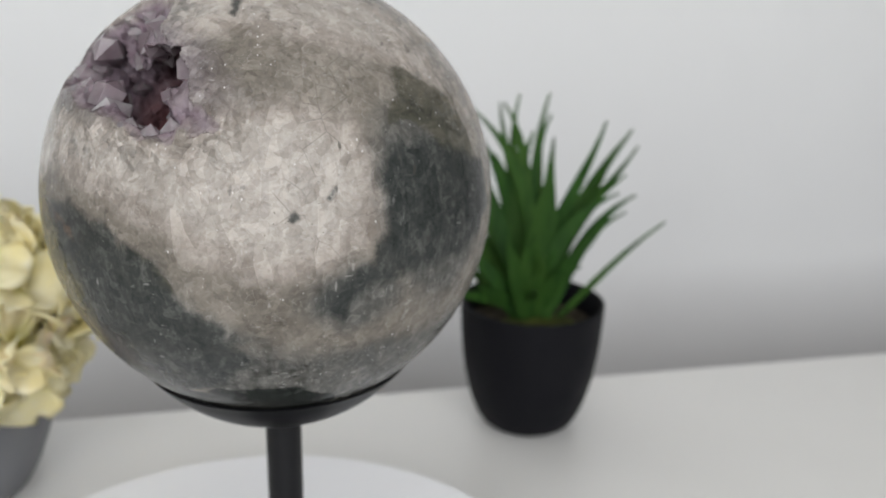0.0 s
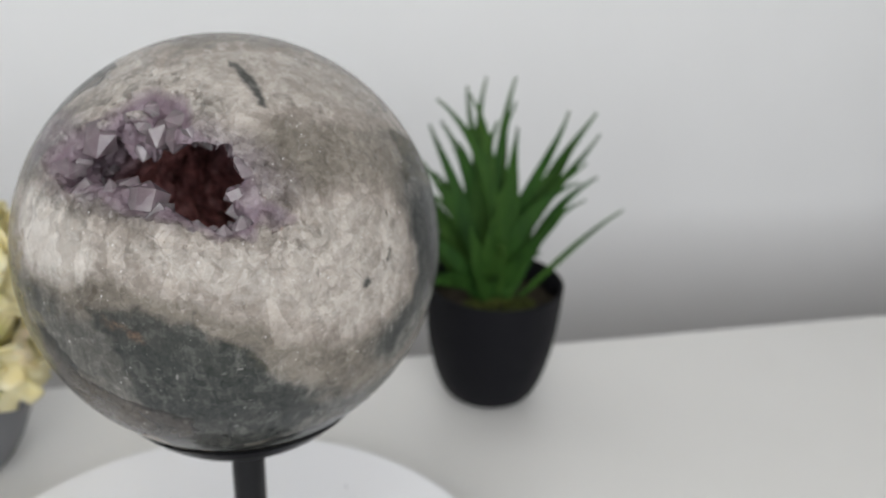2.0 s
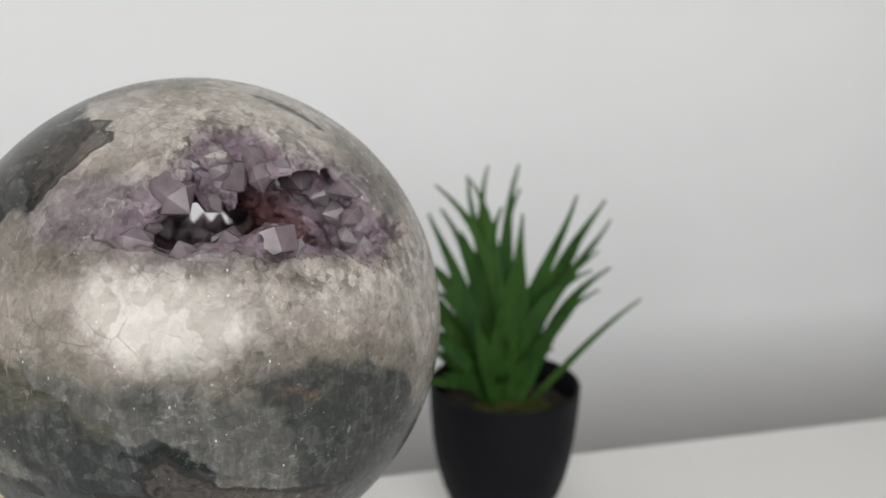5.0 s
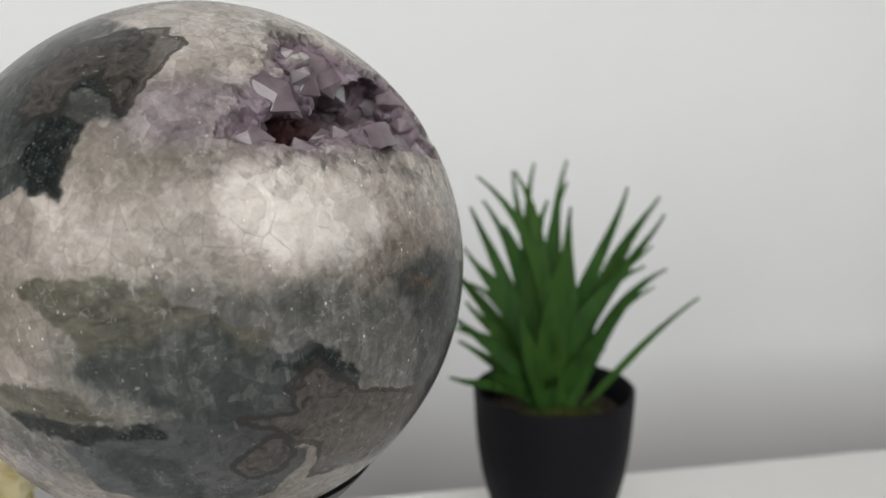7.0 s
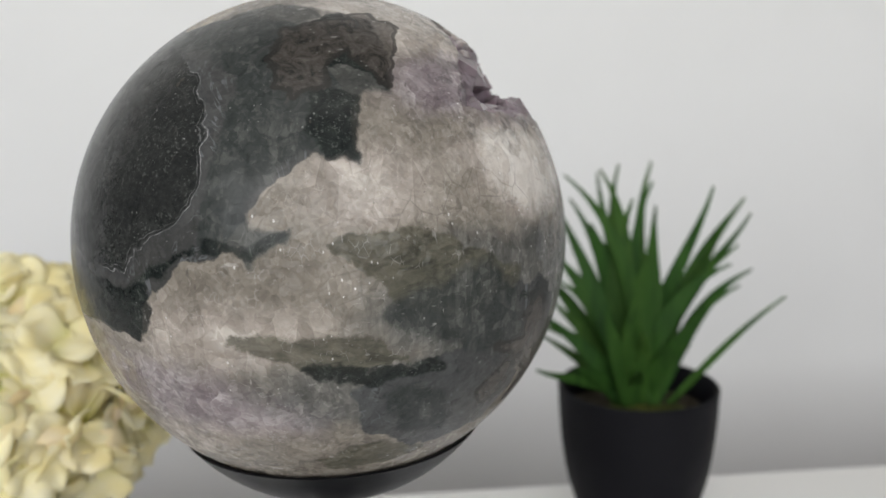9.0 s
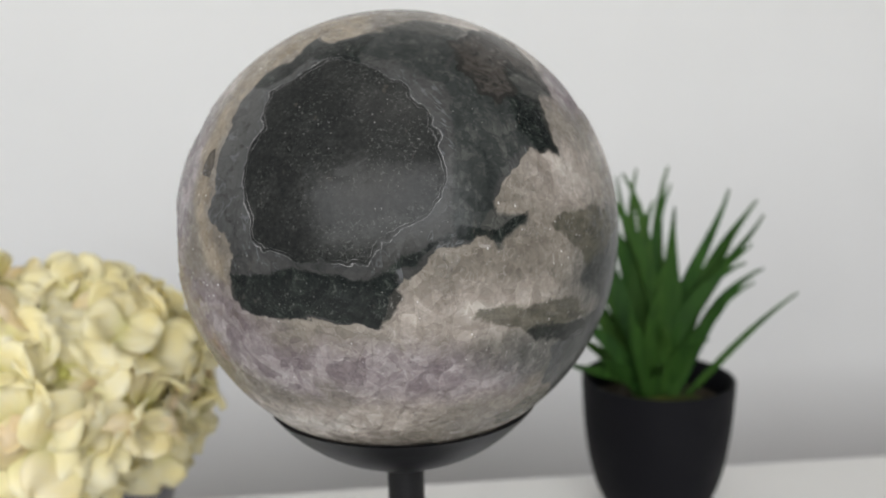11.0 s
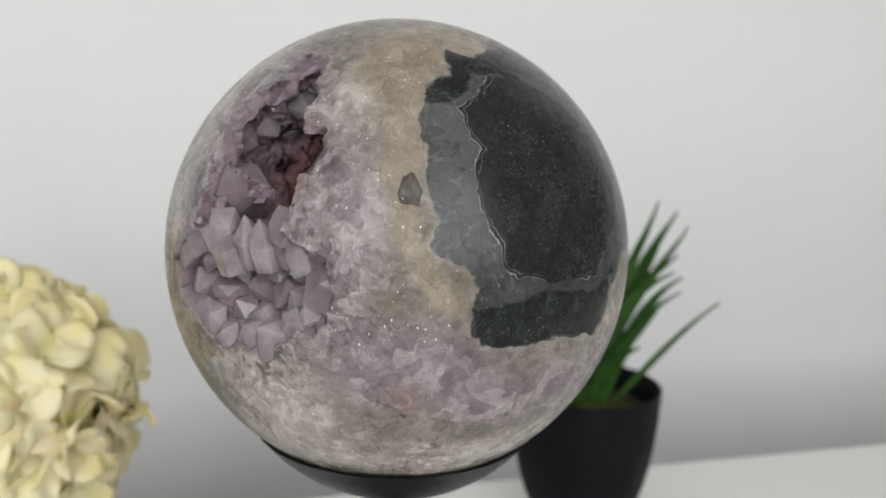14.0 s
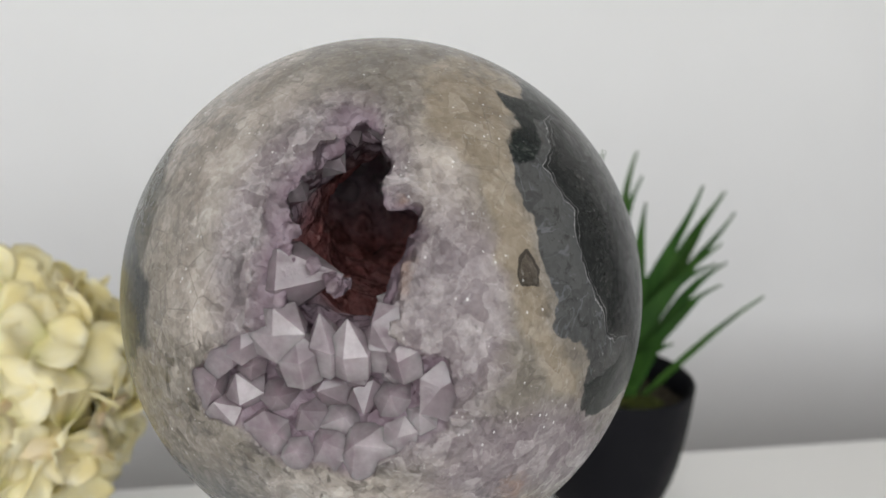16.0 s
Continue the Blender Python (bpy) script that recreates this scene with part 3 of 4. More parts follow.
    # thin agate bands that follow the border of the dark patches
    bands = k.math("SINE", k.math("ADD", k.math("MULTIPLY", dark, 48.0), k.math("MULTIPLY", mid, 22.0)))
    ring = k.math("MULTIPLY", k.step(k.math("ADD", dark, wob), 0.22, 0.40), k.math("SUBTRACT", 1.0, edge(dark, 0.5, 0.56)))
    col = k.mix(k.math("MULTIPLY", ring, 0.35), col, blue)
    col = k.mix(k.math("MULTIPLY", edge(dark, 0.47, 0.53), 0.94), col, coal)
    col = k.mix(k.math("MULTIPLY", edge(black, 0.44, 0.58, 1.5), 0.9), col, jet)
    speck = k.math("MULTIPLY", k.step(k.noise(1300, 3, 0.6), 0.57, 0.65), k.step(k.noise(90, 4), 0.40, 0.60))
    hole = k.math("MULTIPLY", k.step(k.noise(1100, 3, 0.6), 0.40, 0.33), k.step(k.noise(70, 4), 0.45, 0.60))
    deepdark = k.step(k.math("MAXIMUM", dark, black), 0.45, 0.6)
    col = k.mix(k.math("MULTIPLY", k.math("MULTIPLY", speck, deepdark), 0.28), col, (0.17, 0.18, 0.165))
    col = k.mix(k.math("MULTIPLY", k.math("MULTIPLY", hole, deepdark), 0.8), col, (0.006, 0.007, 0.006))
    lace = k.math("MULTIPLY", k.math("MULTIPLY", edge(dark, 0.40, 0.46), k.math("SUBTRACT", 1.0, edge(dark, 0.56, 0.62))), k.math("MULTIPLY", k.step(bands, 0.6, 0.97), k.step(cloud, 0.40, 0.60)))
    col = k.mix(k.math("MULTIPLY", lace, 1.0), col, k.ramp(fine, (0.35, (0.10, 0.10, 0.10)), (0.65, (0.36, 0.35, 0.35))))
    col = k.mix(k.math("MULTIPLY", k.step(k.math("ADD", brown, k.math("MULTIPLY", wob, 1.4)), 0.42, 0.62), 0.8), col, rust)
    col = k.mix(k.math("MULTIPLY", edge(cream, 0.30, 0.75, 1.3), 0.75), col, k.ramp(k.math("ADD", k.math("MULTIPLY", grain, 0.6), k.math("MULTIPLY", column, 0.4)), (0.3, (0.519, 0.476, 0.432)), (0.65, (0.681, 0.644, 0.600))))
    bfield = k.math("ADD", brown, k.math("MULTIPLY", wob, 1.4))
    bline = k.math("MULTIPLY", k.step(bfield, 0.30, 0.38), k.math("SUBTRACT", 1.0, k.step(bfield, 0.50, 0.60)))
    col = k.mix(k.math("MULTIPLY", bline, 0.85), col, (0.022, 0.02, 0.018))
    # glints painted as pale crack lines and strokes on clear quartz; tiny dark pits
    crack_glint = k.math("MULTIPLY", k.step(k.cells(520, "DISTANCE_TO_EDGE", "Distance", k.scaled(1, 1, 0.7)), 0.05, 0.0), k.step(k.noise(260, 3), 0.55, 0.62))
    pale = k.math("SUBTRACT", 1.0, k.step(k.math("MAXIMUM", k.math("MAXIMUM", dark, dusk), k.math("MAXIMUM", slate, black)), 0.3, 0.5))
    col = k.mix(k.math("MULTIPLY", k.math("MULTIPLY", crack_glint, pale), 0.15), col, (0.70, 0.68, 0.66))
    stroke_a = k.step(k.noise(520, 2, 0.5, k.scaled(1, 1, 0.32)), 0.68, 0.74)
    stroke_b = k.step(k.noise(560, 2, 0.5, k.scaled(0.35, 0.35, 1)), 0.68, 0.74)
    stroke = k.math("MULTIPLY", k.math("MAXIMUM", stroke_a, stroke_b), k.step(k.noise(75, 3), 0.42, 0.58))
    stroke = k.math("MULTIPLY", stroke, k.math("SUBTRACT", 1.0, k.step(k.math("MAXIMUM", dark, slate), 0.3, 0.5)))
    col = k.mix(k.math("MULTIPLY", stroke, 0.2), col, (0.68, 0.655, 0.63))
    dull = k.math("MULTIPLY", k.step(k.noise(480, 2, 0.5, k.scaled(1, 0.4, 0.5)), 0.33, 0.27), k.step(k.noise(62, 3), 0.44, 0.6))
    col = k.mix(k.math("MULTIPLY", dull, 0.45), col, (0.06, 0.056, 0.05))
    pit = k.math("MULTIPLY", k.step(k.cells(420, "F1", "Distance", bent.outputs[0]), 0.13, 0.07), k.step(k.noise(48, 4), 0.52, 0.64))
    col = k.mix(k.math("MULTIPLY", pit, 0.55), col, (0.05, 0.047, 0.04))
    # sparkle of clear grains, put into the colour as white specks
    glint = k.math("MULTIPLY", k.step(k.cells(560, "F1", "Distance", k.scaled(1, 1, 0.6)), 0.17, 0.09), k.step(k.noise(75, 4, 0.6), 0.50, 0.60))
    col = k.mix(k.math("MULTIPLY", k.math("MULTIPLY", glint, k.step(tone.outputs[1], 0.35, 0.6)), k.math("ADD", 0.15, k.math("MULTIPLY", pale, 0.55))), col, (0.80, 0.78, 0.76))
    # pale motes in the dark stone
    mote = k.math("MULTIPLY", k.step(k.cells(520, "F1", "Distance", bent.outputs[0]), 0.12, 0.05), k.step(k.noise(60, 3), 0.50, 0.68))
    col = k.mix(k.math("MULTIPLY", mote, 0.5), col, (0.42, 0.42, 0.40))
    col = k.mix(k.math("MULTIPLY", k.step(k.math("ADD", stain, k.math("MULTIPLY", wob, 2.6)), 0.44, 0.80), 0.5), col, k.ramp(fine, (0.35, (0.12, 0.06, 0.032)), (0.65, (0.25, 0.14, 0.085))))
    # fine cracks and dark needles
    crack = k.cells(140, "DISTANCE_TO_EDGE", "Distance", k.scaled(1, 1, 0.8))
    lines = k.math("MULTIPLY", k.math("MULTIPLY", k.step(crack, 0.03, 0.0), pale), k.step(big, 0.5, 0.62))
    col = k.mix(k.math("MULTIPLY", lines, 0.4), col, (0.10, 0.09, 0.08))
    needle = k.math("MULTIPLY", k.step(k.noise(300, 2, 0.5, k.scaled(1, 1, 0.2)), 0.71, 0.76), k.step(k.noise(40, 2), 0.5, 0.6))
    col = k.mix(k.math("MULTIPLY", needle, 0.7), col, (0.06, 0.055, 0.045))
    # the druse inside
    druse = k.ramp(k.cells(160, "F1", "Distance"), (0.1, (0.276, 0.222, 0.252)), (0.6, (0.180, 0.132, 0.156)))
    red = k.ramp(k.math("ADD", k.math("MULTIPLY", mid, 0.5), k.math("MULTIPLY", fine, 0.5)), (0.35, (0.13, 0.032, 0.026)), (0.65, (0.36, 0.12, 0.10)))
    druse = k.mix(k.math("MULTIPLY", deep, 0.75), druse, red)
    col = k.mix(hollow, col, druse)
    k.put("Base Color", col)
    # broken grains under the polish, each tilted its own way, so that some catch the window
    def tilted(scale, rnd=1.0):
        v = k.n.new("ShaderNodeTexVoronoi")
        v.inputs["Scale"].default_value, v.inputs["Randomness"].default_value = scale, rnd
        k.l.new(bent.outputs[0], v.inputs["Vector"])
        half, off, dot = (k.n.new("ShaderNodeVectorMath") for _ in range(3))
        half.operation, off.operation, dot.operation = "SUBTRACT", "SUBTRACT", "DOT_PRODUCT"
        half.inputs[1].default_value = (0.5, 0.5, 0.5)
        k.l.new(v.outputs["Color"], half.inputs[0])
        k.l.new(bent.outputs[0], off.inputs[0])
        k.l.new(v.outputs["Position"], off.inputs[1])
        k.l.new(half.outputs[0], dot.inputs[0])
        k.l.new(off.outputs[0], dot.inputs[1])
        return dot.outputs["Value"]

    patchy = k.step(k.noise(60, 4, 0.6), 0.40, 0.62)
    calm = k.math("MAXIMUM", k.math("MULTIPLY", pale, k.math("ADD", 0.35, k.math("MULTIPLY", patchy, 0.65))), 0.12)
    amount = k.math("ADD", k.math("MULTIPLY", calm, 0.5), k.math("MULTIPLY", near, 0.75))
    relief = k.math("MULTIPLY", k.math("ADD", k.math("MULTIPLY", tilted(620), 1.0), k.math("MULTIPLY", tilted(210), 0.8)), amount)
    relief = k.math("ADD", relief, k.math("MULTIPLY", tilted(105), k.math("MULTIPLY", near, 0.7)))
    k.put("Roughness", k.math("ADD", 0.20, k.math("MULTIPLY", fine, 0.08)))
    k.put("Specular IOR Level", 0.16)
    k.put("Subsurface Weight", k.math("MULTIPLY", pale, 0.35))
    k.put("Subsurface Radius", (0.003, 0.0026, 0.0024))
    k.put("Subsurface Scale", 1.0)
    k.bump(relief, 1.0, 1.0)
    # the clear polish over it
    k.put("Coat Weight", 0.07)
    k.put("Coat Roughness", 0.16)
    k.put("Coat IOR", 1.5)
    return k.m


def crystal_material(name, c0, c1, c2):
    k = Mat(name, 0.09, spec=0.45)
    mid = k.noise(160, 5)
    c = k.ramp(k.math("ADD", k.math("MULTIPLY", mid, 0.7), k.math("MULTIPLY", k.rnd(), 0.3)), (0.2, c0), (0.5, c1), (0.8, c2))
    k.put("Base Color", c)
    k.put("Roughness", k.ramp(k.noise(300, 3), (0.3, 0.05), (0.7, 0.18)))
    k.put("Transmission Weight", 0.08)
    k.put("IOR", 1.54)
    k.put("Subsurface Weight", 0.85)
    k.put("Subsurface Radius", (0.011, 0.009, 0.010))
    k.put("Subsurface Scale", 1.0)
    k.bump(k.noise(240, 4), 0.4, 0.0008)
    return k.m


def hollow_sphere():
    s = empty("crystal_sphere", pose(0, 0, ZC), "polished grey and white amethyst geode sphere with a druse-lined hole", "crystal sphere")
    pts, faces, out = surface_net()
    me = bpy.data.meshes.new("body")
    me.from_pydata((pts * R).tolist(), [], faces.tolist())
    me.polygons.foreach_set("use_smooth", out[faces].all(1).tolist())
    rad = np.linalg.norm(pts, axis=-1)
    z = zones(pts / rad[:, None])
    hol = np.where(out, 0.0, np.clip((1.0 - rad) / 0.03, 0, 1))
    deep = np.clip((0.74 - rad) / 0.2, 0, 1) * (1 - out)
    one = np.ones(len(pts))
    near = np.clip(1 - np.abs(cavity(pts, False)) / 0.20, 0, 1) ** 1.3
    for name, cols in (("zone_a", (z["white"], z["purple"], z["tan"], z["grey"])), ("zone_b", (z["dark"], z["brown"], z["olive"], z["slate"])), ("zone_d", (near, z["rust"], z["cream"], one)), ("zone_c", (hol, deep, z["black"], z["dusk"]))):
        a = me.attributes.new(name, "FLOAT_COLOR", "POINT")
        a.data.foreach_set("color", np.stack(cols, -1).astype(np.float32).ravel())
    me.update()
    me.set_sharp_from_angle(angle=radians(32))
    me.materials.append(stone_material())
    b = new("body", me)
    b.parent = s
    # crystals on the walls of the hollow
    pale = crystal_material("pale_amethyst_crystal", (0.135, 0.102, 0.115), (0.212, 0.172, 0.187), (0.36, 0.322, 0.336))
    rng = np.random.default_rng(7)
    idx = np.flatnonzero((~out) & (rad < 0.985) & (rad > 0.74))
    rng.shuffle(idx)
    eps = 0.02
    placed = []
    in_bowl = (outline(pts / rad[:, None], BOWL) > 0.0) & (rad > 0.72)
    def crystal(p, g, size, h, mat):
        """A six-sided crystal that grows from p along g; what would stand out of the ball is ground away."""
        q = Vector(g).to_track_quat("Z", "Y").to_matrix()
        bm = bmesh.new()
        a0 = rng.uniform(0, 6.28)
        lo, hi = [], []
        for j in range(6):
            a = a0 + j * math.pi / 3
            w = size * rng.uniform(0.82, 1.12)
            for ring, zz, f in ((lo, -size * 0.8, 0.85), (hi, h * rng.uniform(0.18, 0.38), 1.0)):
                ring.append(Vector((math.cos(a) * w * f, math.sin(a) * w * f, zz)))
        tip = Vector((rng.normal(0, 0.12) * size, rng.normal(0, 0.12) * size, h))
        vs = []
        for v in lo + hi + [tip]:
            v = q @ v + Vector(p)
            if v.length > 0.994:
                v *= 0.994 / v.length
            vs.append(bm.verts.new(v * R))
        for j in range(6):
            n = (j + 1) % 6
            bm.faces.new((vs[j], vs[n], vs[6 + n], vs[6 + j]))
            bm.faces.new((vs[6 + j], vs[6 + n], vs[12]))
        part("crystal", bm, mat, s, "", 0)

    # the large ones on the lip between the tall mouth and the bowl, and the blunt one at its side
    for az, lat, r, size, h, lean in ((7, 6, 0.92, 0.075, 0.12, -0.1), (11.5, 8, 0.90, 0.07, 0.13, 0.1), (16.5, 8, 0.91, 0.075, 0.125, 0.0), (21, 9, 0.89, 0.065, 0.12, 0.15), (26, 8, 0.92, 0.07, 0.12, -0.15)):
        p = ball_dir(az, lat) * r
        placed.append((p, size))
        crystal(p, np.array((0.25, lean, 1.0)), size, h, pale)
    p = ball_dir(-3, 21) * 0.86
    placed.append((p, 0.13))
    crystal(p, np.array((0.1, 1.0, 0.1)), 0.13, 0.24, pale)
    way_a = ball_dir(-168, 36)
    way_d = ball_dir(9, 13) - way_a
    way_d /= np.linalg.norm(way_d)
    for i in idx:
        p = pts[i]
        bowl = in_bowl[i]
        if not bowl and (rad[i] > (0.955 if p[0] < 0 else 0.90) or rng.random() < 0.4):
            continue
        size = rng.uniform(0.055, 0.17) if bowl else rng.uniform(0.045, 0.10)
        if any((p - q) @ (p - q) < (0.66 * (size + sz)) ** 2 for q, sz in placed):
            continue
        off = p - way_a - ((p - way_a) @ way_d) * way_d
        if np.linalg.norm(off) < 0.07 + 1.2 * size and rad[i] < 0.9:
            continue
        placed.append((p, size))
        probe = p + np.array([[eps, 0, 0], [-eps, 0, 0], [0, eps, 0], [0, -eps, 0], [0, 0, eps], [0, 0, -eps]])
        c = cavity(probe, False)
        g = np.array((c[1] - c[0], c[3] - c[2], c[5] - c[4]))
        g /= np.linalg.norm(g) + 1e-9
        if bowl:
            g = g + 0.6 * p / rad[i] + np.array((0.0, 0.0, 0.35))
        g = g / np.linalg.norm(g) + rng.normal(0, 0.22, 3)
        g /= np.linalg.norm(g)
        p = p - g * size * (0.2 if bowl else 0.5)
        crystal(p, g, size, size * rng.uniform(0.8, 1.35), pale)
        if len(placed) >= 298:
            break
    return s


SPHERE = hollow_sphere()
# ---------------------------------------------------------------- grass plant in the black pot
def leaf_material():
    k = Mat("plastic_leaf", 0.62, spec=0.14)
    n = k.noise(180, 4, 0.6, k.scaled(1, 1, 0.15))
    a = k.ramp(n, (0.3, (0.011, 0.037, 0.007)), (0.7, (0.027, 0.080, 0.013)))
    b = k.ramp(n, (0.3, (0.020, 0.054, 0.008)), (0.7, (0.048, 0.108, 0.018)))
    k.put("Base Color", k.mix(k.rnd(), a, b))
    k.put("Subsurface Weight", 0.08)
    k.put("Subsurface Radius", (0.001, 0.003, 0.001))
    k.bump(n, 0.2, 0.0004)
    return k.m


def soil_material(dark, light, name):
    k = Mat(name, 0.95, spec=0.2)
    k.put("Base Color", k.ramp(k.noise(220, 6, 0.7), (0.35, dark), (0.65, light)))
    k.bump(k.noise(260, 5), 0.9, 0.002)
    return k.m


def blade(root, tip, width, bow, rng):
    """One narrow leaf: folded along its midrib, widest low down, drawn out to a thin tip."""
    bm = bmesh.new()
    n = 12
    root, tip = Vector(root), Vector(tip)
    axis = tip - root
    side = axis.cross(Vector((rng.uniform(-.3, .3), -1.0, rng.uniform(-.2, .2))))
    side.normalize()
    up = side.cross(axis).normalized()
    bow *= 1.7
    out = Vector((axis.x, axis.y, 0)) * bow
    curl = random.Random(int(1e6 * abs(tip.x) + 1e5 * tip.z)).uniform(-.11, .11)
    rows = []
    for i in range(n + 1):
        t = i / n
        p = side * (axis.length * curl * 4 * t * t * (1 - t)) + root + axis * t + Vector((0, 0, 1)) * (axis.length * 0.35 * bow * math.sin(math.pi * t)) - out * 0.25 * math.sin(math.pi * t)
        w = 1.08 * width * (0.5 + 1.9 * t * (1 - t)) * (1 - t ** 2.6) * (1 - 0.4 * t) + 0.0007
        th = 0.0005 + 0.0006 * (1 - t)
        rows.append([bm.verts.new(p - side * w + up * w * 0.28), bm.verts.new(p + up * -th), bm.verts.new(p + side * w + up * w * 0.28), bm.verts.new(p + up * th)])
    for a, b in zip(rows, rows[1:]):
        for j in range(4):
            m = (j + 1) % 4
            bm.faces.new((a[j], a[m], b[m], b[j]))
    bm.faces.new(rows[0])
    bm.faces.new(rows[-1][::-1])
    bmesh.ops.recalc_face_normals(bm, faces=bm.faces)
    return bm


PX, PY = 0.1596, 0.1976


def grass_plant():
    pot = empty("plant_pot", pose(PX, PY, 0), "matte black plastic plant pot with rounded foot on the desk", "plant pot")
    prof = [(0, 0.0), (0.0225, 0.0), (0.0255, 0.0006), (0.0285, 0.0028), (0.0318, 0.0075), (0.0350, 0.0150), (0.0378, 0.0240), (0.0402, 0.0350),
            (0.0420, 0.0480), (0.0432, 0.0620), (0.0440, 0.0780), (0.0441, 0.0796), (0.0435, 0.0804), (0.0424, 0.0803), (0.0418, 0.0790), (0.0412, 0.0660), (0.0395, 0.0500), (0, 0.0500)]
    prof = [(r, 1.012 * z) for r, z in prof]
    part("pot_body", lathe(prof), M_POT, pot)
    soil = bmesh.new()
    bmesh.ops.create_grid(soil, x_segments=44, y_segments=44, size=0.0409)
    kill = [v for v in soil.verts if v.co.xy.length > 0.0412]
    bmesh.ops.delete(soil, geom=kill, context="VERTS")
    for v in soil.verts:
        r = v.co.xy.length
        v.co.z = 0.0655 + 0.004 * (1 - (r / 0.041) ** 2) + 0.0022 * noise.noise(v.co * 220) + 0.0012 * noise.noise(v.co * 600)
    so = part("soil", soil, soil_material((0.012, 0.010, 0.007), (0.055, 0.045, 0.028), "dark_soil"), pot, "dark brown potting soil", 180)
    m_moss = soil_material((0.02, 0.026, 0.006), (0.085, 0.095, 0.02), "dry_moss")
    for x, y, s in ((0.004, -0.028, 0.013), (-0.012, -0.012, 0.012), (0.014, -0.014, 0.011), (0.0, 0.0, 0.014)):
        moss = bmesh.new()
        bmesh.ops.create_icosphere(moss, subdivisions=3, radius=s)
        for v in moss.verts:
            v.co *= 1 + 0.25 * noise.noise(v.co * 160) + 0.18 * noise.noise(v.co * 420)
            v.co.z *= 0.32
            v.co += Vector((x, y, 0.0685))
        part("moss", moss, m_moss, pot, "olive tuft of dry moss", 180)

    mat = leaf_material()
    pl = empty("grass_plant", pose(PX, PY, 0.068), "green artificial grass plant with narrow pointed leaves in a pot", "plant")
    rng = random.Random(5)

    def leaf(tip, width, bow=0.12, root=None):
        r = root or (rng.uniform(-.008, .008), rng.uniform(-.008, .008), 0.0)
        part("leaf", blade(r, tip, width, bow, rng), mat, pl, "", 60)

    def tip(x, y, z):
        return (x - PX, y - PY, z - 0.068)

    # tall middle leaves
    leaf(tip(.164, .2573, .1978), .0062, .03)
    leaf(tip(.1811, .2483, .1997), .0056, .05)
    leaf(tip(.149, .25, .194), .0056, .06)
    leaf(tip(.171, .215, .192), .0060, .03)
    leaf(tip(.157, .205, .184), .0105, .02)
    leaf(tip(.169, .203, .180), .0095, .02)
    # spread to one side
    leaf(tip(.234, .2362, .1781), .0052, .20)
    leaf(tip(.2231, .2036, .1739), .0052, .18)
    leaf(tip(.1998, .1999, .190), .0054, .14)
    leaf(tip(.2132, .1957, .1582), .0050, .16)
    leaf(tip(.236, .2271, .137), .0056, .14)
    leaf(tip(.2346, .1816, .1318), .0021, .02, (.016, -.004, .002))
    leaf(tip(.205, .185, .150), .0058, .15)
    leaf(tip(.212, .215, .165), .0056, .15)
    leaf(tip(.195, .178, .135), .0060, .12)
    # spread to the other side
    leaf(tip(.1187, .205, .198), .0052, .14)
    leaf(tip(.1384, .205, .2005), .0056, .10)
    leaf(tip(.116, .210, .181), .0050, .16)
    leaf(tip(.1205, .200, .186), .0050, .12)
    leaf(tip(.1113, .205, .160), .0052, .16)
    leaf(tip(.113, .200, .142), .0054, .16)
    leaf(tip(.103, .212, .150), .0050, .14)
    leaf(tip(.1121, .205, .1305), .0050, .14)
    leaf(tip(.1089, .205, .119), .0050, .12)
    leaf(tip(.101, .190, .128), .0050, .14)
    # short leaves in front
    leaf(tip(.135, .175, .130), .0072, .10)
    leaf(tip(.1505, .172, .142), .0078, .04)
    leaf(tip(.179, .172, .110), .0058, .10)
    leaf(tip(.116, .172, .101), .0046, .10)
    for i in range(12):
        a = rng.uniform(0, 2 * math.pi)
        e = rng.uniform(0.35, 1.25)
        ln = rng.uniform(0.075, 0.115)
        leaf((ln * math.cos(e) * math.cos(a) * 0.8, max(-.03, ln * math.cos(e) * math.sin(a) * 0.7), ln * math.sin(e)), rng.uniform(.004, .006), rng.uniform(.05, .18))
    return pot


grass_plant()


# ---------------------------------------------------------------- hydrangea in the grey pot
FX, FY = -0.176, 0.183


def petal_material():
    k = Mat("cream_silk_petal", 0.75, spec=0.25)
    n = k.noise(70, 4)
    at, gr, pk, _ = k.attr("blush")
    c = k.ramp(n, (0.3, (0.98, 0.90, 0.54)), (0.7, (0.99, 0.95, 0.75)))
    c = k.mix(k.math("MULTIPLY", at, 0.65), c, (0.66, 0.66, 0.12))
    c = k.mix(k.math("MULTIPLY", k.step(k.rnd(), 0.72, 0.95), k.math("MULTIPLY", gr, 0.4)), c, (0.78, 0.52, 0.33))
    k.put("Base Color", c)
    tr = k.n.new("ShaderNodeBsdfTranslucent")
    k.l.new(c, tr.inputs[0])
    mx = k.n.new("ShaderNodeMixShader")
    mx.inputs[0].default_value = 0.45
    k.l.new(k.b.outputs[0], mx.inputs[1])
    k.l.new(tr.outputs[0], mx.inputs[2])
    k.l.new(mx.outputs[0], k.n["Material Output"].inputs[0])
    k.put("Subsurface Weight", 0.0)
    k.put("Subsurface Radius", (0.006, 0.005, 0.003))
    k.put("Subsurface Scale", 1.0)
    k.bump(k.noise(160, 4, 0.6, k.scaled(1, 1, 0.4)), 0.25, 0.0008)
    return k.m


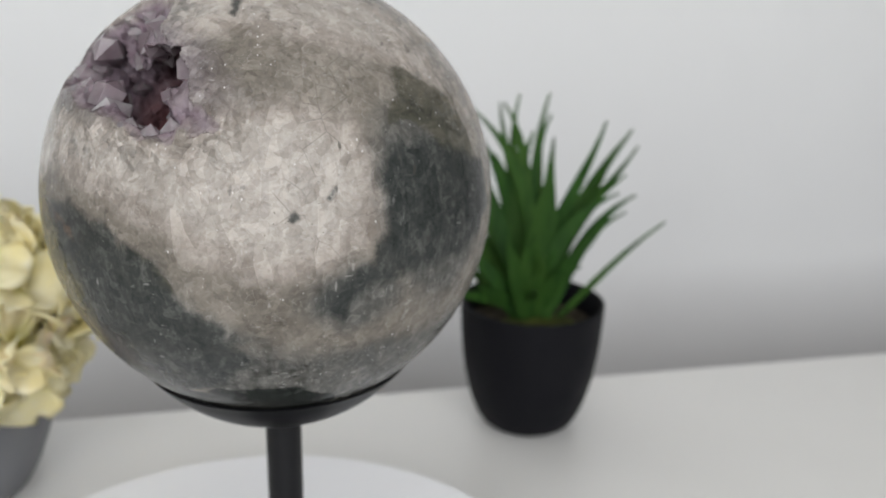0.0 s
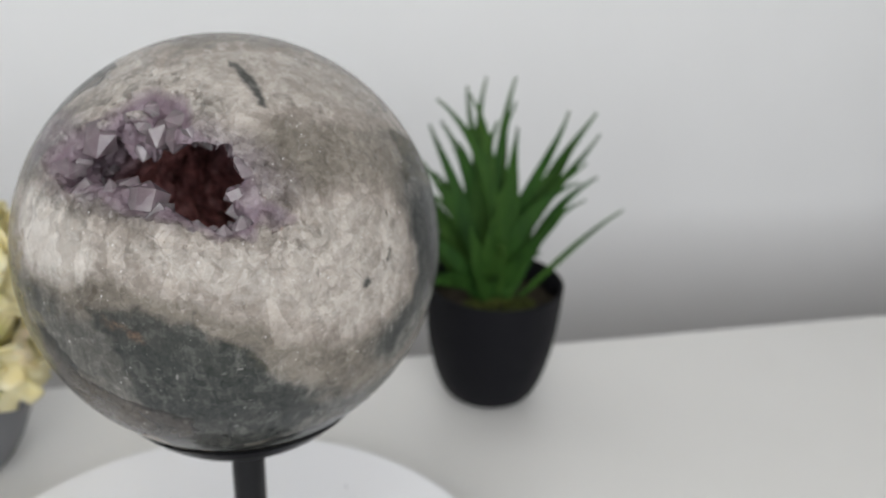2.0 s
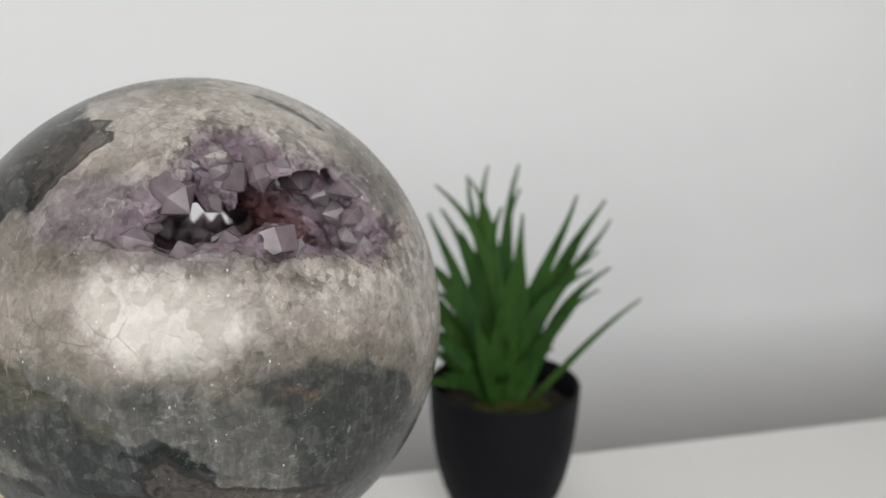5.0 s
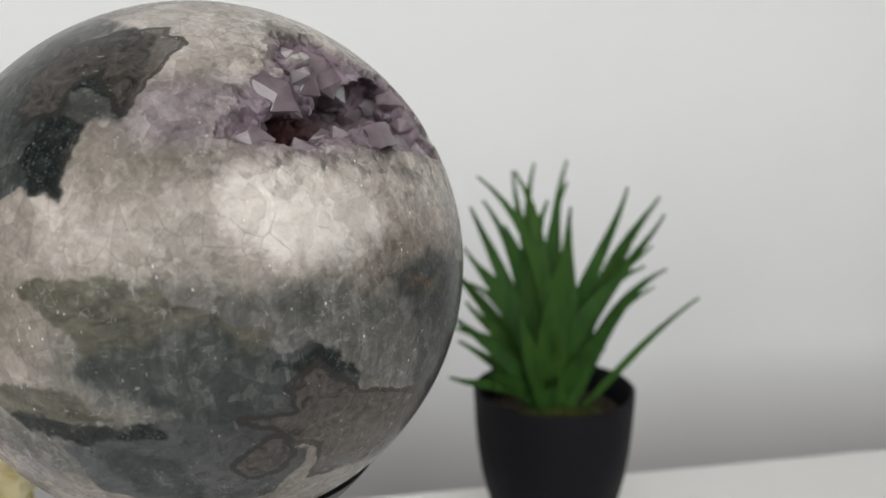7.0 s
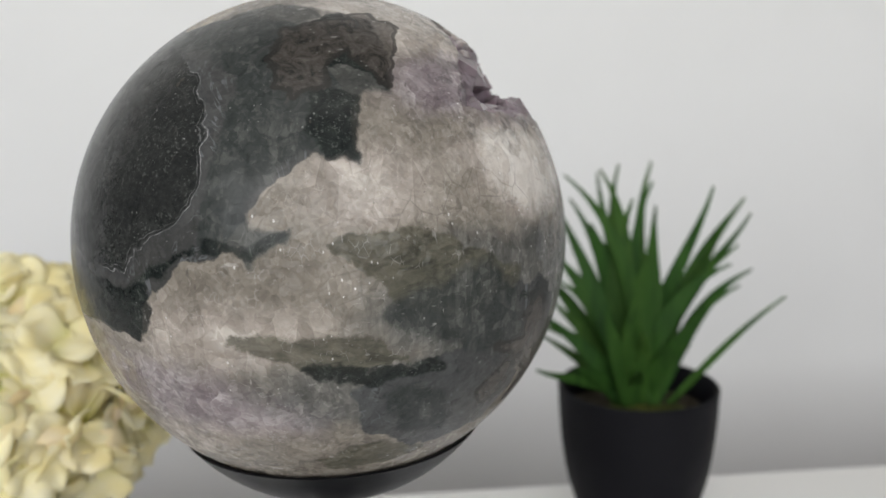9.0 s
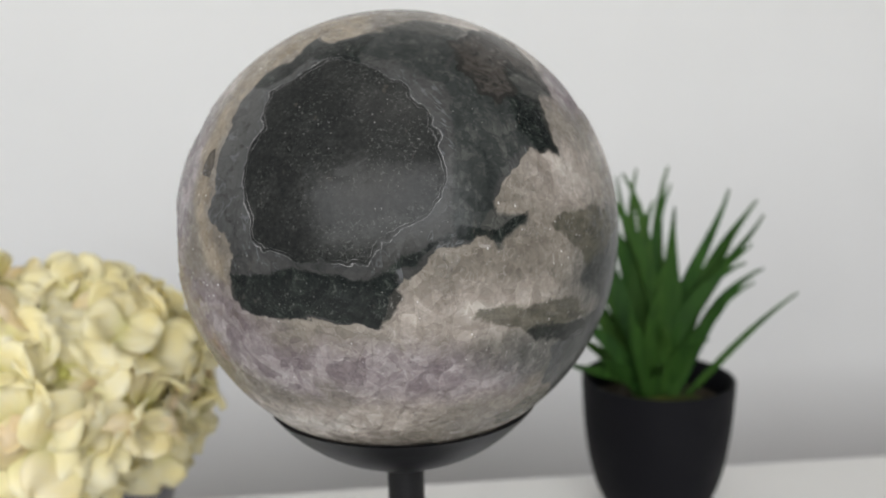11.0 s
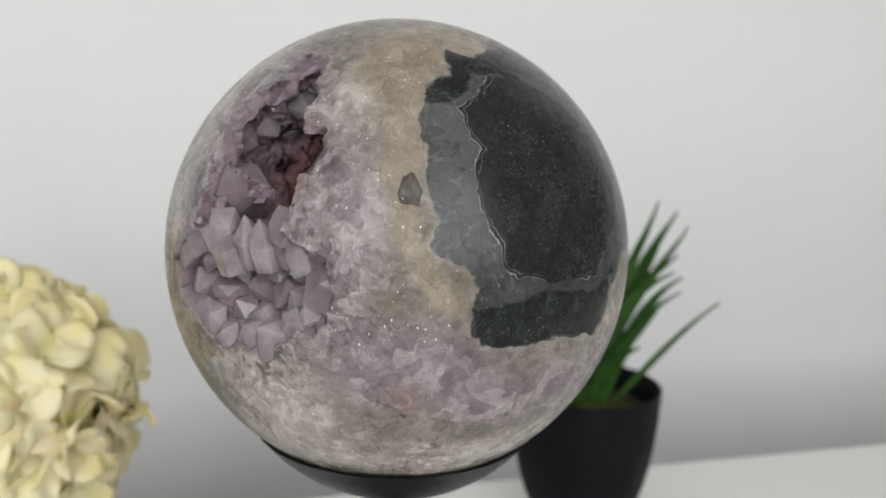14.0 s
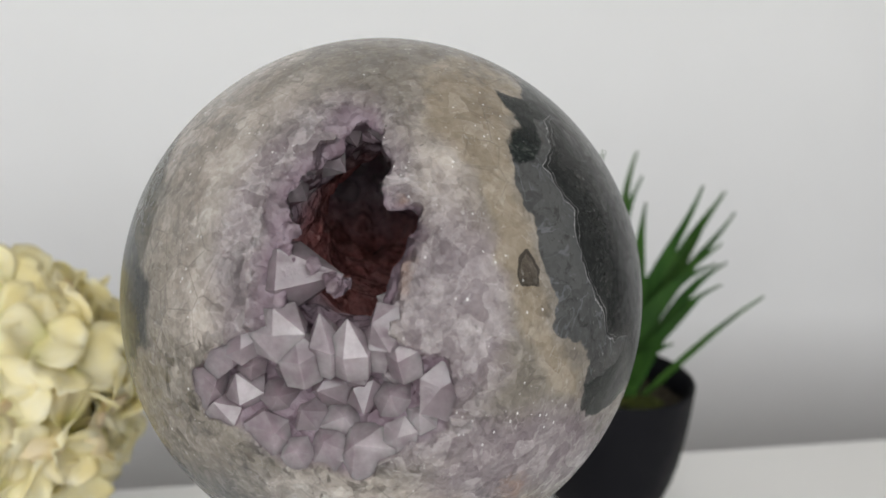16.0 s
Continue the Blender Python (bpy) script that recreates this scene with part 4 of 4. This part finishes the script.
def petal_mesh(rng, mat):
    """One broad, cupped, slightly ruffled petal that grows along x."""
    bm = bmesh.new()
    lay = bm.verts.layers.float_color.new("blush")
    ln, wd = rng.uniform(.024, .030), rng.uniform(.0135, .0175)
    cup, twist, ph = rng.uniform(.2, 1.3), rng.uniform(-.6, .6), rng.uniform(0, 6)
    nu, nv = 9, 8
    top, bot = [], []
    for i in range(nu + 1):
        u = i / nu
        w = wd * (math.sin(math.pi * min(1, 0.06 + u * 0.90)) ** 0.6) * (0.6 + 0.6 * u)
        rt, rb = [], []
        for j in range(nv + 1):
            v = 2 * j / nv - 1
            x = 0.0012 + ln * u
            y = w * v
            z = cup * ln * (u ** 1.5) * 0.55 + 0.35 * w * v * v * (1 - 0.9 * u) + twist * y * u - 0.008 * u ** 4 + 0.0022 * u * math.sin(5 * v + 4 * u + ph)
            for ring, dz in ((rt, .0002), (rb, -.0002)):
                vert = bm.verts.new((x, y, z + dz))
                vert[lay] = (max(0, 1 - u * 1.9), u, 0, 1)
                ring.append(vert)
        top.append(rt)
        bot.append(rb)
    for i in range(nu):
        for j in range(nv):
            bm.faces.new((top[i][j], top[i + 1][j], top[i + 1][j + 1], top[i][j + 1]))
            bm.faces.new((bot[i][j], bot[i][j + 1], bot[i + 1][j + 1], bot[i + 1][j]))
        bm.faces.new((top[i][0], bot[i][0], bot[i + 1][0], top[i + 1][0]))
        bm.faces.new((top[i][nv], top[i + 1][nv], bot[i + 1][nv], bot[i][nv]))
    for j in range(nv):
        bm.faces.new((top[nu][j], bot[nu][j], bot[nu][j + 1], top[nu][j + 1]))
    me = bpy.data.meshes.new("petal")
    bm.to_mesh(me)
    bm.free()
    me.polygons.foreach_set("use_smooth", [True] * len(me.polygons))
    me.materials.append(mat)
    return me


def eye_mesh(mat):
    bm = bmesh.new()
    bmesh.ops.create_icosphere(bm, subdivisions=2, radius=0.0028)
    me = bpy.data.meshes.new("floret")
    bm.to_mesh(me)
    bm.free()
    me.polygons.foreach_set("use_smooth", [True] * len(me.polygons))
    me.materials.append(mat)
    return me


def hydrangea():
    g = empty("flower_pot", pose(FX, FY, 0), "grey glazed tapering flower pot on the desk", "flower pot")
    prof = [(0, 0), (0.0430, 0), (0.0445, 0.0012), (0.0500, 0.0110), (0.0560, 0.0270), (0.0605, 0.0450), (0.0630, 0.0600), (0.0636, 0.0660), (0.0625, 0.0672), (0.0610, 0.0660), (0.0590, 0.0520), (0, 0.0500)]
    part("pot_body", lathe(prof), M_GREY, g)
    f = empty("hydrangea", pose(FX + 0.002, FY - 0.02, 0.054), "cream artificial hydrangea bloom with pale green hearts in a pot", "flower")
    core = bmesh.new()
    bmesh.ops.create_icosphere(core, subdivisions=4, radius=1)
    for v in core.verts:
        v.co = Vector((v.co.x * 0.058, v.co.y * 0.056, v.co.z * 0.038 + 0.045)) * (1 + 0.06 * noise.noise(v.co * 4))
    part("flower_core", core, soil_material((0.45, 0.44, 0.12), (0.62, 0.60, 0.26), "green_bracts"), f, "olive green stalks and bracts", 180)
    stem = lathe([(0, -0.004), (0.005, -0.004), (0.004, 0.03), (0, 0.03)], 16)
    part("stem", stem, leaf_material(), f, "short green stalk")
    mat = petal_material()
    rng = random.Random(11)
    kinds = [petal_mesh(rng, mat) for _ in range(14)]
    eye = eye_mesh(painted("yellow_green_eye", (0.45, 0.44, 0.12), 0.7))
    n = 112
    for i in range(n):
        z = 1 - 1.72 * (i + 0.5) / n
        a = i * 2.399963 + rng.uniform(-.2, .2)
        r = math.sqrt(1 - z * z)
        d = Vector((r * math.cos(a), r * math.sin(a), z))
        q = rng.uniform(0.9, 1.08)
        p = Vector((d.x * 0.070 * q, d.y * 0.067 * q, d.z * 0.050 * q + 0.046))
        nrm = Vector((d.x, d.y, d.z * 1.2)).normalized() + Vector((rng.uniform(-.35, .35), rng.uniform(-.35, .35), rng.uniform(-.3, .3)))
        ob = new("floret", eye)
        ob.parent = f
        m = Matrix.Translation(p) @ nrm.normalized().to_track_quat("Z", "Y").to_matrix().to_4x4() @ pose(0, 0, 0, 0, 0, rng.uniform(0, 360))
        ob.matrix_local = m @ Matrix.Scale(rng.uniform(0.8, 1.08), 4)
        k = rng.choice((4, 4, 5))
        for h in range(k):
            pt = new("petal", rng.choice(kinds))
            pt.parent = ob
            pt.matrix_local = pose(0, 0, 0, rng.uniform(-14, 14), rng.uniform(-16, 10), 360 * h / k + rng.uniform(-10, 10))
    return f


hydrangea()


# ---------------------------------------------------------------- what moves
def motions():
    """The platter turns steadily, with the stand and the sphere on it."""
    steps = [i * 0.25 for i in range(65)]
    walk(PLATTER, [(t, pose(0, 0, ZD - 0.0093, 0, 0, OMEGA * t)) for t in steps])
    walk(STAND, [(t, pose(0, 0, ZD, 0, 0, OMEGA * t)) for t in steps])
    walk(SPHERE, [(t, pose(0, 0, ZC, 0, 0, OMEGA * t)) for t in steps])


motions()
